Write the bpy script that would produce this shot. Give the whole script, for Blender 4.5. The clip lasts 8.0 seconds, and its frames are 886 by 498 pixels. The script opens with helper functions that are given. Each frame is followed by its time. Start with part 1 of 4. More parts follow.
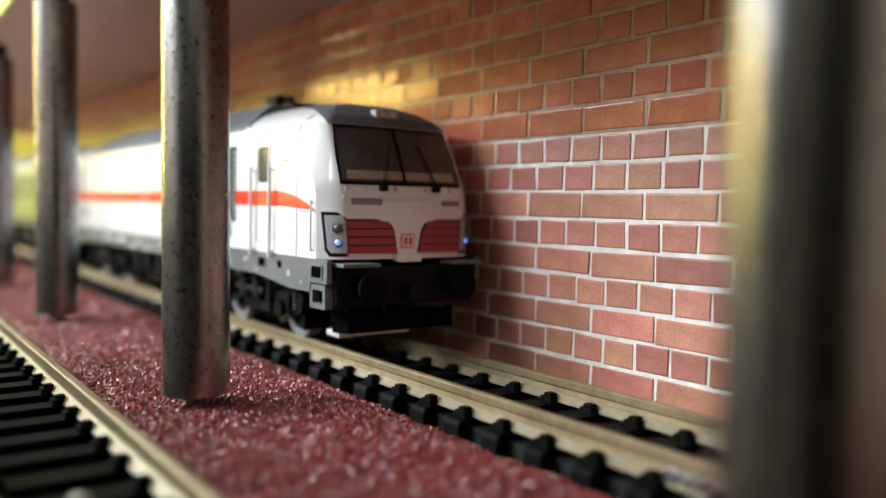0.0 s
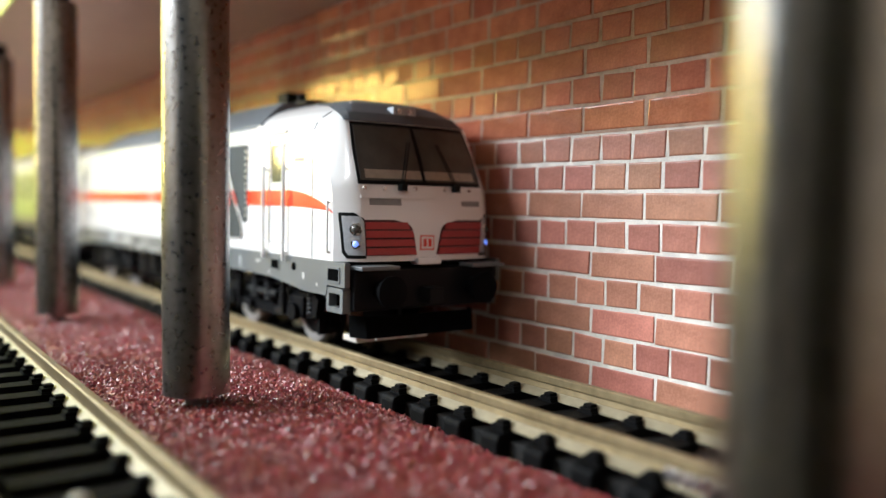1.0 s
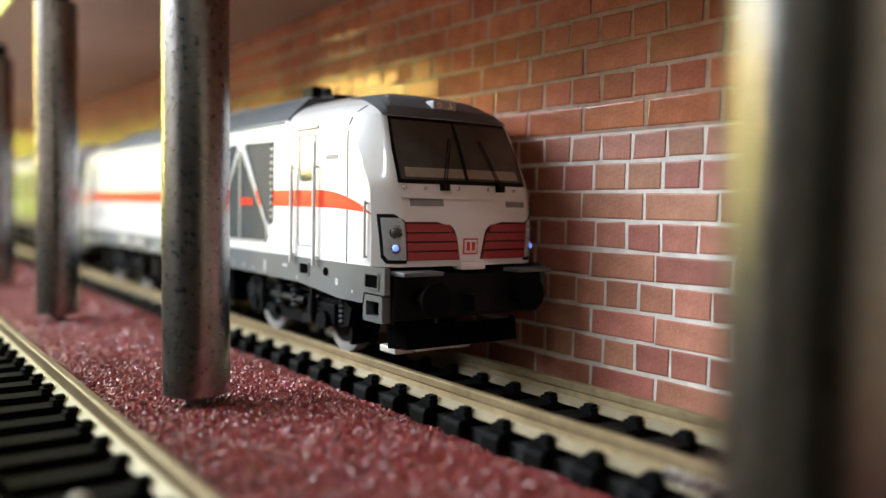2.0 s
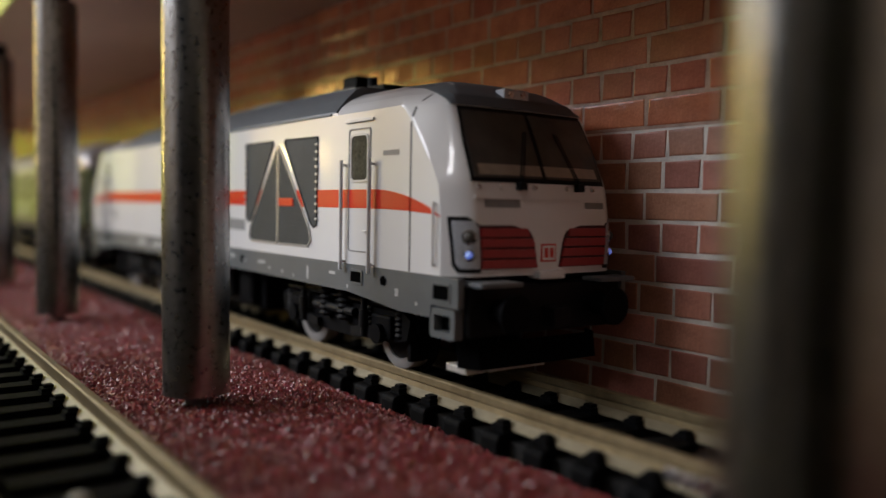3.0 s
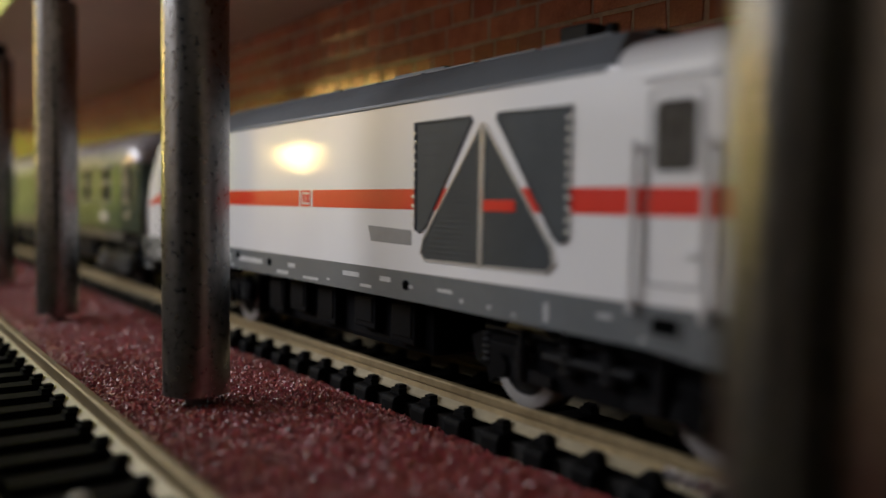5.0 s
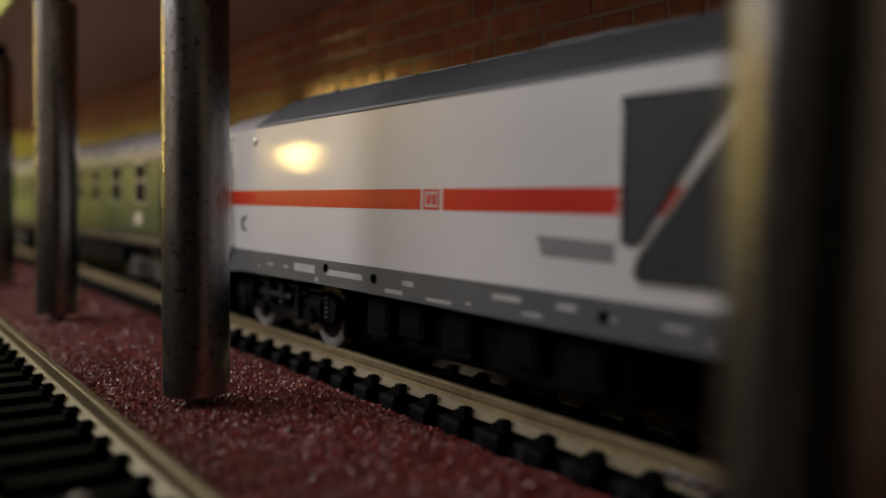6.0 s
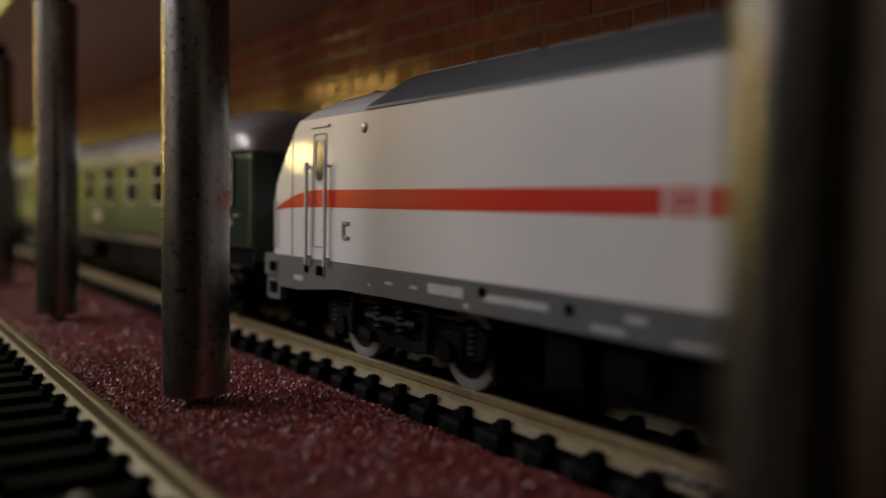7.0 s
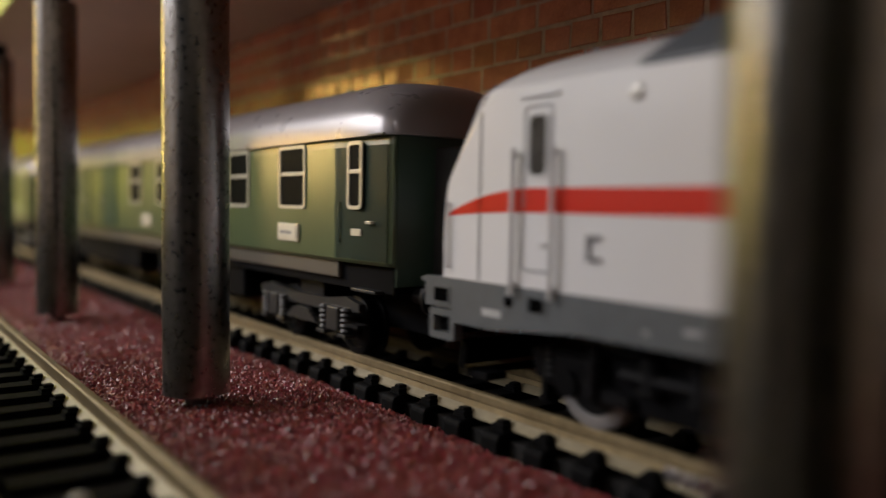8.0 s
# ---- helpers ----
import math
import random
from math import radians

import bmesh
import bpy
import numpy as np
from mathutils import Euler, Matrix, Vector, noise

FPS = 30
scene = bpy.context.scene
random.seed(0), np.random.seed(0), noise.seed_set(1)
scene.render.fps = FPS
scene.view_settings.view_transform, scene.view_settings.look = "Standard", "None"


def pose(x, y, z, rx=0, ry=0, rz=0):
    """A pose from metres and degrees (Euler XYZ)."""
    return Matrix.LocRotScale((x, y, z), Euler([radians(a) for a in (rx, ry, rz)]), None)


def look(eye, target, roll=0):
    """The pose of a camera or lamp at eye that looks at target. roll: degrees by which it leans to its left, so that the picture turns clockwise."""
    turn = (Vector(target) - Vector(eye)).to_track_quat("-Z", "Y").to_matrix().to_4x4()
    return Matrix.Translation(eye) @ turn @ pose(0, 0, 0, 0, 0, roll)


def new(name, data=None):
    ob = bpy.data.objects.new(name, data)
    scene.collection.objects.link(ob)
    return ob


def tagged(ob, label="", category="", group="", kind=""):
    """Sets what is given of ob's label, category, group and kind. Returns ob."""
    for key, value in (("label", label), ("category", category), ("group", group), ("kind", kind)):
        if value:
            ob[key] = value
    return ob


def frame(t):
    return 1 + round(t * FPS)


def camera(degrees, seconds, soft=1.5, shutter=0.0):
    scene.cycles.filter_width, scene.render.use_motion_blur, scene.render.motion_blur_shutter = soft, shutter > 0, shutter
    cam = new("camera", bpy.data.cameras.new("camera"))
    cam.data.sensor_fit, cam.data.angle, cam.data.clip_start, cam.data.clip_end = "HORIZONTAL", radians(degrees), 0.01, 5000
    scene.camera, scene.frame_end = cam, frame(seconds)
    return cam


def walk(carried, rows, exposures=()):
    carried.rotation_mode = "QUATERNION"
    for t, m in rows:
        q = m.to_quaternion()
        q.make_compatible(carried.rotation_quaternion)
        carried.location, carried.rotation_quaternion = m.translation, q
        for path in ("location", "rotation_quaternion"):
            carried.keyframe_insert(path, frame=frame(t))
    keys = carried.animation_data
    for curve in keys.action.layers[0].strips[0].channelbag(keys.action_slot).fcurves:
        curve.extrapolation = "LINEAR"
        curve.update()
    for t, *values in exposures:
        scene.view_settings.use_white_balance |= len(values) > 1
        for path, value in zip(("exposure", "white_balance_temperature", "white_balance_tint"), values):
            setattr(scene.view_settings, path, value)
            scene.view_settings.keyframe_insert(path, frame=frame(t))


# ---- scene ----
MM = 0.001
SECONDS = 8.0
cam = camera(57.23, SECONDS, soft=1.35, shutter=0.5)
CAM_POSE = pose(0.15052, -0.08586, 0.02746, 86.925, -1.051, 53.92)
walk(cam, [(0.0, CAM_POSE), (SECONDS, CAM_POSE)],
     exposures=[(0.0, 0.22, 5750, 3), (0.5, 0.42, 5750, 3), (1.7, 0.42, 5750, 3), (2.8, -0.85, 5950, 10), (3.5, -1.37, 6150, 12), (4.0, -1.32, 6100, 11),
                (4.5, -1.2, 6000, 11), (5.8, -1.78, 6350, 15), (6.5, -1.98, 6450, 15), (7.0, -2.05, 6500, 15), (7.5, -1.86, 6500, 14), (8.0, -1.15, 6450, 14)])
# shallow focus of a lens a hand's width from the scene
cam.data.dof.use_dof = True
cam.data.dof.focus_distance = 0.136
cam.data.dof.aperture_fstop = 9.5

# ---- light: two room lamps and a warm bulb past the far end of the layout ----
world = bpy.data.worlds.new("world")
scene.world = world
world.use_nodes = True
world.node_tree.nodes["Background"].inputs[0].default_value = (0.9, 0.8, 0.65, 1)
world.node_tree.nodes["Background"].inputs[1].default_value = 0.02


def lamp(name, kind, place, target, watts, colour, size):
    data = bpy.data.lights.new(name, kind)
    data.energy, data.color = watts, colour
    if kind == "AREA":
        data.shape, data.size, data.size_y = "RECTANGLE", *size
    else:
        data.shadow_soft_size = size
    ob = new(name, data)
    ob.matrix_world = look(place, target)
    return ob


lamp("room_lamp_light", "AREA", (-0.98, -1.15, 0.80), (-0.35, 0, 0.02), 68, (1.0, 0.985, 0.985), (1.64, 0.55))
lamp("ceiling_lamp_light", "POINT", (0.48, -0.78, 0.84), (0, 0, 0), 5.5, (1.0, 0.97, 0.94), 0.06)
lamp("warm_bulb_light", "POINT", (-0.80, -0.412, 0.093), (0, 0, 0), 2.0, (1.0, 0.70, 0.22), 0.022)
lamp("warm_shade_light", "POINT", (-0.86, -0.46, 0.215), (0, 0, 0), 4.2, (1.0, 0.58, 0.13), 0.040)


# ---- materials ----
def mat(name, colour, rough=0.5, metal=0.0, vary=0.15, scale=60.0, bump=0.0, bump_scale=400.0, spec=0.5,
        coat=0.0, coat_rough=0.05, second=None, emit=None, strength=0.0, per_piece=0.0, island=0.0, rough_vary=0.1):
    m = bpy.data.materials.new(name)
    m.use_nodes = True
    nt = m.node_tree
    b = nt.nodes["Principled BSDF"]
    b.inputs["Roughness"].default_value = rough
    b.inputs["Metallic"].default_value = metal
    b.inputs["Specular IOR Level"].default_value = spec
    b.inputs["Coat Weight"].default_value = coat
    b.inputs["Coat Roughness"].default_value = coat_rough
    co = nt.nodes.new("ShaderNodeTexCoord")
    n1 = nt.nodes.new("ShaderNodeTexNoise")
    n1.inputs["Scale"].default_value, n1.inputs["Detail"].default_value = scale, 6
    n2 = nt.nodes.new("ShaderNodeTexNoise")
    n2.inputs["Scale"].default_value, n2.inputs["Detail"].default_value = scale * 9, 3
    for n in (n1, n2):
        nt.links.new(co.outputs["Object"], n.inputs["Vector"])
    add = nt.nodes.new("ShaderNodeMath")
    add.operation = "MULTIPLY_ADD"
    add.inputs[1].default_value = 0.6
    nt.links.new(n1.outputs["Fac"], add.inputs[0])
    sc = nt.nodes.new("ShaderNodeMath")
    sc.operation = "MULTIPLY"
    sc.inputs[1].default_value = 0.4
    nt.links.new(n2.outputs["Fac"], sc.inputs[0])
    nt.links.new(sc.outputs[0], add.inputs[2])
    ramp = nt.nodes.new("ShaderNodeValToRGB")
    c = colour
    lo = second or tuple(v * (1 - vary) for v in c)
    hi = tuple(min(1, v * (1 + vary)) for v in c)
    ramp.color_ramp.elements[0].position, ramp.color_ramp.elements[1].position = 0.35, 0.65
    ramp.color_ramp.elements[0].color, ramp.color_ramp.elements[1].color = (*lo, 1), (*hi, 1)
    nt.links.new(add.outputs[0], ramp.inputs[0])
    out = ramp.outputs[0]
    if per_piece or island:
        src = nt.nodes.new("ShaderNodeObjectInfo" if per_piece else "ShaderNodeNewGeometry")
        sock = src.outputs["Random"] if per_piece else src.outputs["Random Per Island"]
        hs = nt.nodes.new("ShaderNodeHueSaturation")
        mr = nt.nodes.new("ShaderNodeMapRange")
        k = per_piece or island
        mr.inputs["To Min"].default_value, mr.inputs["To Max"].default_value = 1 - k, 1 + k
        nt.links.new(sock, mr.inputs["Value"])
        nt.links.new(mr.outputs[0], hs.inputs["Value"])
        wn = nt.nodes.new("ShaderNodeTexWhiteNoise")
        wn.noise_dimensions = "1D"
        nt.links.new(sock, wn.inputs["W"])
        mh = nt.nodes.new("ShaderNodeMapRange")
        mh.inputs["To Min"].default_value, mh.inputs["To Max"].default_value = 0.5 - 0.035 * k, 0.5 + 0.06 * k
        nt.links.new(wn.outputs["Value"], mh.inputs["Value"])
        nt.links.new(mh.outputs[0], hs.inputs["Hue"])
        nt.links.new(out, hs.inputs["Color"])
        out = hs.outputs[0]
    nt.links.new(out, b.inputs["Base Color"])
    rr = nt.nodes.new("ShaderNodeMapRange")
    rr.inputs["To Min"].default_value, rr.inputs["To Max"].default_value = max(0.02, rough - rough_vary), min(1, rough + rough_vary)
    nt.links.new(n2.outputs["Fac"], rr.inputs["Value"])
    nt.links.new(rr.outputs[0], b.inputs["Roughness"])
    if bump:
        nb = nt.nodes.new("ShaderNodeTexNoise")
        nb.inputs["Scale"].default_value, nb.inputs["Detail"].default_value = bump_scale, 5
        nt.links.new(co.outputs["Object"], nb.inputs["Vector"])
        bp = nt.nodes.new("ShaderNodeBump")
        bp.inputs["Strength"].default_value, bp.inputs["Distance"].default_value = bump, 0.0004
        nt.links.new(nb.outputs["Fac"], bp.inputs["Height"])
        nt.links.new(bp.outputs[0], b.inputs["Normal"])
    if emit:
        b.inputs["Emission Color"].default_value = (*emit, 1)
        b.inputs["Emission Strength"].default_value = strength
    return m


WHITE = mat("white_gloss_paint", (0.73, 0.727, 0.725), 0.32, vary=0.025, scale=12, rough_vary=0.02, coat=0.8, coat_rough=0.075)
GREY = mat("grey_satin_paint", (0.105, 0.115, 0.12), 0.42, vary=0.1, scale=80, bump=0.05)
ROOF_GREY = mat("dark_grey_roof_paint", (0.085, 0.095, 0.105), 0.5, vary=0.12, scale=60, bump=0.08)
RED = mat("traffic_red_paint", (0.60, 0.026, 0.012), 0.3, vary=0.05, scale=60, rough_vary=0.05)
DARK_RED = mat("dark_red_paint", (0.32, 0.022, 0.024), 0.38, vary=0.1, scale=90)
MESH_GREY = mat("louvre_grey", (0.046, 0.052, 0.054), 0.6, spec=0.25, vary=0.15, scale=200)
BLACK = mat("black_plastic", (0.005, 0.005, 0.0055), 0.55, spec=0.12, vary=0.3, scale=90, bump=0.1)
UNDER = mat("underframe_black", (0.0035, 0.0035, 0.004), 0.7, spec=0.05, vary=0.4, scale=70, bump=0.2)
GLASS_DARK = mat("smoked_clear_plastic", (0.070, 0.066, 0.058), 0.08, vary=0.25, scale=30, spec=0.35, rough_vary=0.03)
CAB_WINDOW = mat("clear_cab_window", (0.06, 0.058, 0.056), 0.06, vary=0.6, scale=240, spec=0.38, second=(0.02, 0.02, 0.02), rough_vary=0.02)
STEEL = mat("bright_nickel", (0.72, 0.71, 0.69), 0.28, metal=1.0, vary=0.1, scale=120)
SILVER = mat("silver_print", (0.62, 0.60, 0.55), 0.35, metal=0.4, vary=0.1, scale=120)
RAIL_GREY = mat("handrail_grey", (0.60, 0.60, 0.60), 0.35, vary=0.08, scale=120)
PRINT_GREY = mat("printed_grey", (0.23, 0.23, 0.23), 0.5, vary=0.1, scale=500)
PRINT_PALE = mat("printed_pale", (0.42, 0.43, 0.43), 0.5, vary=0.15, scale=500)
LENS = mat("headlamp_housing", (0.42, 0.44, 0.47), 0.15, vary=0.15, scale=200, coat=0.4)
LIT = mat("cold_white_led", (0.6, 0.75, 1.0), 0.3, emit=(0.12, 0.25, 1.0), strength=0.8)
BRASS = mat("tarnished_brass", (0.25, 0.195, 0.108), 0.50, metal=0.5, spec=0.25, vary=0.2, scale=70, bump=0.12, second=(0.17, 0.128, 0.068))
# paler copy of the brass: light on the foot put into the colour
LIT_FOOT_METAL = mat("lit_rail_foot", (0.29, 0.25, 0.165), 0.45, metal=0.3, vary=0.2, scale=90, bump=0.1)
WHEEL = mat("matt_nickel_wheel", (0.32, 0.31, 0.30), 0.5, metal=0.35, vary=0.12, scale=120)
VOID = mat("deep_recess_black", (0.003, 0.003, 0.003), 0.8, spec=0.0, vary=0.2)
SLEEPER = mat("black_sleeper_plastic", (0.003, 0.003, 0.0033), 0.65, spec=0.06, vary=0.3, scale=150, bump=0.25, bump_scale=900)
GRAVEL = mat("red_ballast", (0.19, 0.024, 0.027), 0.42, vary=0.35, scale=700, bump=0.9, bump_scale=1500, second=(0.11, 0.010, 0.014))
GRAIN = mat("red_ballast_grain", (0.22, 0.028, 0.031), 0.36, vary=0.3, scale=900, island=0.45, spec=0.6)
BOARD = mat("pale_baseboard", (0.34, 0.31, 0.24), 0.7, vary=0.2, scale=90, bump=0.3)
BOGIE_GREY = mat("dark_grey_plastic", (0.011, 0.011, 0.0105), 0.45, vary=0.3, scale=90, bump=0.15)
DARK_BED = mat("dark_track_bed", (0.014, 0.0135, 0.013), 0.8, spec=0.2, vary=0.3, scale=200, bump=0.5)
PILLAR = mat("galvanised_tube", (0.25, 0.247, 0.244), 0.29, metal=1.0, vary=0.2, scale=120, bump=0.12, bump_scale=360, second=(0.20, 0.197, 0.195), rough_vary=0.07)
CEILING = mat("brown_deck_underside", (0.62, 0.47, 0.36), 0.5, vary=0.1, scale=15, bump=0.05)
def brick_pair(name, c, d, rough, spread):
    kw = dict(rough=rough, vary=0.25, scale=260, bump=0.2, bump_scale=600, second=d, rough_vary=0.12)
    return mat(name, c, per_piece=spread, **kw), mat(name + "_far", c, island=spread, **kw)


BRICK, BRICK_REST = brick_pair("embossed_brick_card", (0.46, 0.20, 0.142), (0.36, 0.142, 0.098), 0.36, 0.27)
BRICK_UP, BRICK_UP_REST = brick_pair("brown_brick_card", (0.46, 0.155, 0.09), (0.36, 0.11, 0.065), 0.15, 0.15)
MORTAR = mat("embossed_mortar", (0.78, 0.735, 0.67), 0.4, vary=0.2, scale=300, bump=0.3)
# shade under the deck is mixed into this joint colour
MORTAR_SHADED = mat("shade_brown_mortar", (0.47, 0.33, 0.26), 0.20, vary=0.25, scale=300, bump=0.4)
GREEN = mat("bottle_green_paint", (0.068, 0.100, 0.046), 0.30, spec=0.8, vary=0.1, scale=50, bump=0.03, rough_vary=0.05, coat=0.4, coat_rough=0.2)
GREEN_END = mat("dark_green_paint", (0.036, 0.066, 0.048), 0.36, vary=0.1, scale=50, bump=0.04)
COACH_ROOF = mat("silver_grey_roof_paint", (0.29, 0.272, 0.28), 0.28, metal=0.3, vary=0.05, scale=25, rough_vary=0.02)
CREAM = mat("cream_frame", (0.62, 0.58, 0.46), 0.35, metal=0.2, vary=0.08, scale=200)
PLATE = mat("destination_plate", (0.62, 0.58, 0.46), 0.4, vary=0.1, scale=200)
SKIRT = mat("grey_brown_skirt", (0.085, 0.075, 0.058), 0.45, vary=0.15, scale=60)
ROOM_PAINT = mat("warm_room_paint", (0.60, 0.55, 0.45), 0.8, vary=0.05, scale=2)
FASCIA = mat("yellow_green_edge_paint", (0.40, 0.46, 0.05), 0.6, vary=0.15, scale=60)
ROOM_BROWN = mat("brown_room_paint", (0.36, 0.30, 0.25), 0.8, vary=0.1, scale=3)
ROOM_YELLOW = mat("yellow_green_room_paint", (0.66, 0.72, 0.08), 0.8, vary=0.05, scale=2)
ROOM_FLOOR = mat("brown_room_floor", (0.22, 0.15, 0.09), 0.6, vary=0.15, scale=4)
COACH_GLASS = mat("black_window", (0.004, 0.004, 0.004), 0.5, vary=0.2, scale=60, spec=0.03)
DESK = mat("pale_cab_desk", (0.28, 0.24, 0.19), 0.4, vary=0.2, scale=120)
# rib red darkened to give the grooves of the front panel their shade
GROOVE_SHADE_RED = mat("shadow_red_plastic", (0.05, 0.006, 0.007), 0.6, vary=0.2, scale=90)
SEAM = mat("panel_gap_grey", (0.09, 0.09, 0.09), 0.6, vary=0.1)
SOOT = mat("black_rubber", (0.014, 0.016, 0.016), 0.6, vary=0.3, scale=90)


# ---- building helpers: all sizes below in millimetres ----
def part(name, bm, material, parent=None, label="", smooth=False):
    """Links a bmesh, given in millimetres, as one mesh object under a thing or a part."""
    me = bpy.data.meshes.new(name)
    bmesh.ops.recalc_face_normals(bm, faces=bm.faces)
    bmesh.ops.scale(bm, vec=(MM, MM, MM), verts=bm.verts)
    if smooth:
        for f in bm.faces:
            f.smooth = True
        for e in bm.edges:
            if len(e.link_faces) == 2 and e.calc_face_angle(0) > radians(38):
                e.smooth = False
    bm.to_mesh(me)
    bm.free()
    me.materials.append(material)
    ob = new(name, me)
    if parent:
        ob.parent = parent
    return tagged(ob, label) if label else ob


def thing(name, place, label, category, group="", kind=""):
    ob = new(name)
    ob.empty_display_size = 0.01
    ob.location = [v * MM for v in place]
    return tagged(ob, label, category, group, kind)


def box(bm, x0, x1, y0, y1, z0, z1, bevel=0.0):
    vs = [bm.verts.new((x, y, z)) for x in (x0, x1) for y in (y0, y1) for z in (z0, z1)]
    fs = [bm.faces.new([vs[i] for i in q]) for q in ((0, 1, 3, 2), (4, 6, 7, 5), (0, 4, 5, 1), (2, 3, 7, 6), (0, 2, 6, 4), (1, 5, 7, 3))]
    if bevel:
        es = list({e for f in fs for e in f.edges})
        bmesh.ops.bevel(bm, geom=es, offset=bevel, segments=2, affect="EDGES", profile=0.6)
    return bm


def boxed(*a, **k):
    return box(bmesh.new(), *a, **k)


def cyl(bm, centre, axis, r0, r1, length, seg=24):
    """A cylinder or cone whose base centre is given, along 'x', 'y' or 'z'."""
    turn = {"x": Matrix.Rotation(radians(90), 4, "Y"), "y": Matrix.Rotation(radians(-90), 4, "X"), "z": Matrix()}[axis]
    m = Matrix.Translation(centre) @ turn @ Matrix.Translation((0, 0, length / 2))
    bmesh.ops.create_cone(bm, cap_ends=True, segments=seg, radius1=r0, radius2=r1, depth=length, matrix=m)
    return bm


def prism(bm, poly, y0, y1):
    """A polygon of (x, z) given depth along y."""
    a = [bm.verts.new((x, y0, z)) for x, z in poly]
    b = [bm.verts.new((x, y1, z)) for x, z in poly]
    bm.faces.new(a)
    bm.faces.new(b[::-1])
    for i in range(len(poly)):
        j = (i + 1) % len(poly)
        bm.faces.new((a[i], b[i], b[j], a[j]))
    return bm


def extrude_x(bm, poly, x0, x1):
    """A polygon of (y, z) given length along x."""
    a = [bm.verts.new((x0, y, z)) for y, z in poly]
    b = [bm.verts.new((x1, y, z)) for y, z in poly]
    bm.faces.new(a)
    bm.faces.new(b[::-1])
    for i in range(len(poly)):
        j = (i + 1) % len(poly)
        bm.faces.new((a[i], b[i], b[j], a[j]))
    return bm


def frame_ring(bm, x0, x1, z0, z1, w, y0, y1, r=0.0):
    """A window frame: a rounded ring in the x-z plane with depth along y."""
    def loop(a, b, c, d, rr):
        pts = []
        for cx, cz, s in ((b - rr, d - rr, 0), (a + rr, d - rr, 90), (a + rr, c + rr, 180), (b - rr, c + rr, 270)):
            for k in range(4):
                t = radians(s + 30 * k)
                pts.append((cx + rr * math.cos(t), cz + rr * math.sin(t)))
        return pts
    o, i = loop(x0, x1, z0, z1, max(r, 0.01)), loop(x0 + w, x1 - w, z0 + w, z1 - w, max(r - w * 0.6, 0.01))
    rows = [[bm.verts.new((x, y, z)) for x, z in p] for p, y in ((o, y0), (o, y1), (i, y1), (i, y0))]
    n = len(o)
    for k in range(4):
        a, b = rows[k], rows[(k + 1) % 4]
        for j in range(n):
            bm.faces.new((a[j], a[(j + 1) % n], b[(j + 1) % n], b[j]))
    return bm


def rounded(x0, x1, z0, z1, r, n=4):
    pts = []
    for cx, cz, s in ((x1 - r, z1 - r, 0), (x0 + r, z1 - r, 90), (x0 + r, z0 + r, 180), (x1 - r, z0 + r, 270)):
        for k in range(n):
            t = radians(s + 90 * k / (n - 1))
            pts.append((cx + r * math.cos(t), cz + r * math.sin(t)))
    return pts


def lerp(table, v):
    """Straight interpolation in a table of (key, value)."""
    return float(np.interp(v, [k for k, _ in table], [w for _, w in table]))


# ---- setting: room, board, deck, wall ----
WALL_Y, DECK_Z, DECK_EDGE = 20.5, 80.6, -49.0
X0, X1 = -620.0, 230.0

# unseen room shell; east and south tones set the bounce on nose and pillars
room = [("wall_west", (-1960, -1900, -1600, 500, -30, 1100), ROOM_YELLOW, "yellow-green painted wall far behind the layout"),
        ("wall_east", (800, 860, -1600, 500, -30, 1100), ROOM_BROWN, "unseen brown room wall, toned for bounced light"),
        ("wall_south", (-700, 800, -1660, -1600, -30, 1100), ROOM_BROWN, "unseen brown room wall, toned for bounced light"),
        ("wall_southwest", (-1900, -700, -1660, -1600, -30, 1100), ROOM_PAINT, "plain cream painted room wall"),
        ("wall_north", (-1900, 800, 500, 560, -30, 1100), ROOM_PAINT, "plain cream painted room wall"),
        ("floor", (-1960, 860, -1660, 560, -60, -30), ROOM_FLOOR, "plain brown wooden table under the layout"),
        ("ceiling", (-1960, 860, -1660, 560, 1100, 1160), ROOM_PAINT, "plain cream room ceiling")]
for nm, b, m, lb in room:
    tagged(part(nm, boxed(*b), m), lb, nm.split("_")[0], kind="structure")
# unseen board added behind the camera; keeps light off nose and near pillar
camera_blocker = part("light_block_end", boxed(-45, 42, -14, -6, -57.4, 70), SOOT)
camera_blocker.matrix_world = pose(0.15052, -0.08586, 0.02746, 0, 0, 53.92)
tagged(camera_blocker, "unseen dark board added near the camera to block light", "wall", kind="structure")
# second unseen board, added to shade the near pillar from the room lamp
tagged(part("light_block_side", boxed(38, 121, -128, -121, -30, 118), SOOT), "unseen dark board added near the camera to block light", "wall", kind="structure")
# low board added out of view; its shadow darkens the side track
tagged(part("light_block_front", boxed(X0, 36, -106, -99, -30, 26, bevel=0.6), BOARD), "unseen low board added to shade the side track", "baseboard", kind="structure")
tagged(part("deck_fascia", boxed(X0, X1, DECK_EDGE - 0.7, DECK_EDGE - 0.02, DECK_Z + 0.2, DECK_Z + 9), FASCIA), "yellow-green painted edge strip of the deck", "trim", kind="structure")

tagged(part("ground", boxed(X0, X1, -150, WALL_Y + 12, -30, -8.0), BOARD), "pale wooden baseboard under the tracks", "baseboard", kind="structure")
tagged(part("track_bed", boxed(X0, X1, -96, -53.8, -8.0, -7.2), DARK_BED), "dark bed strip under the black sleepers", "track bed", kind="structure")
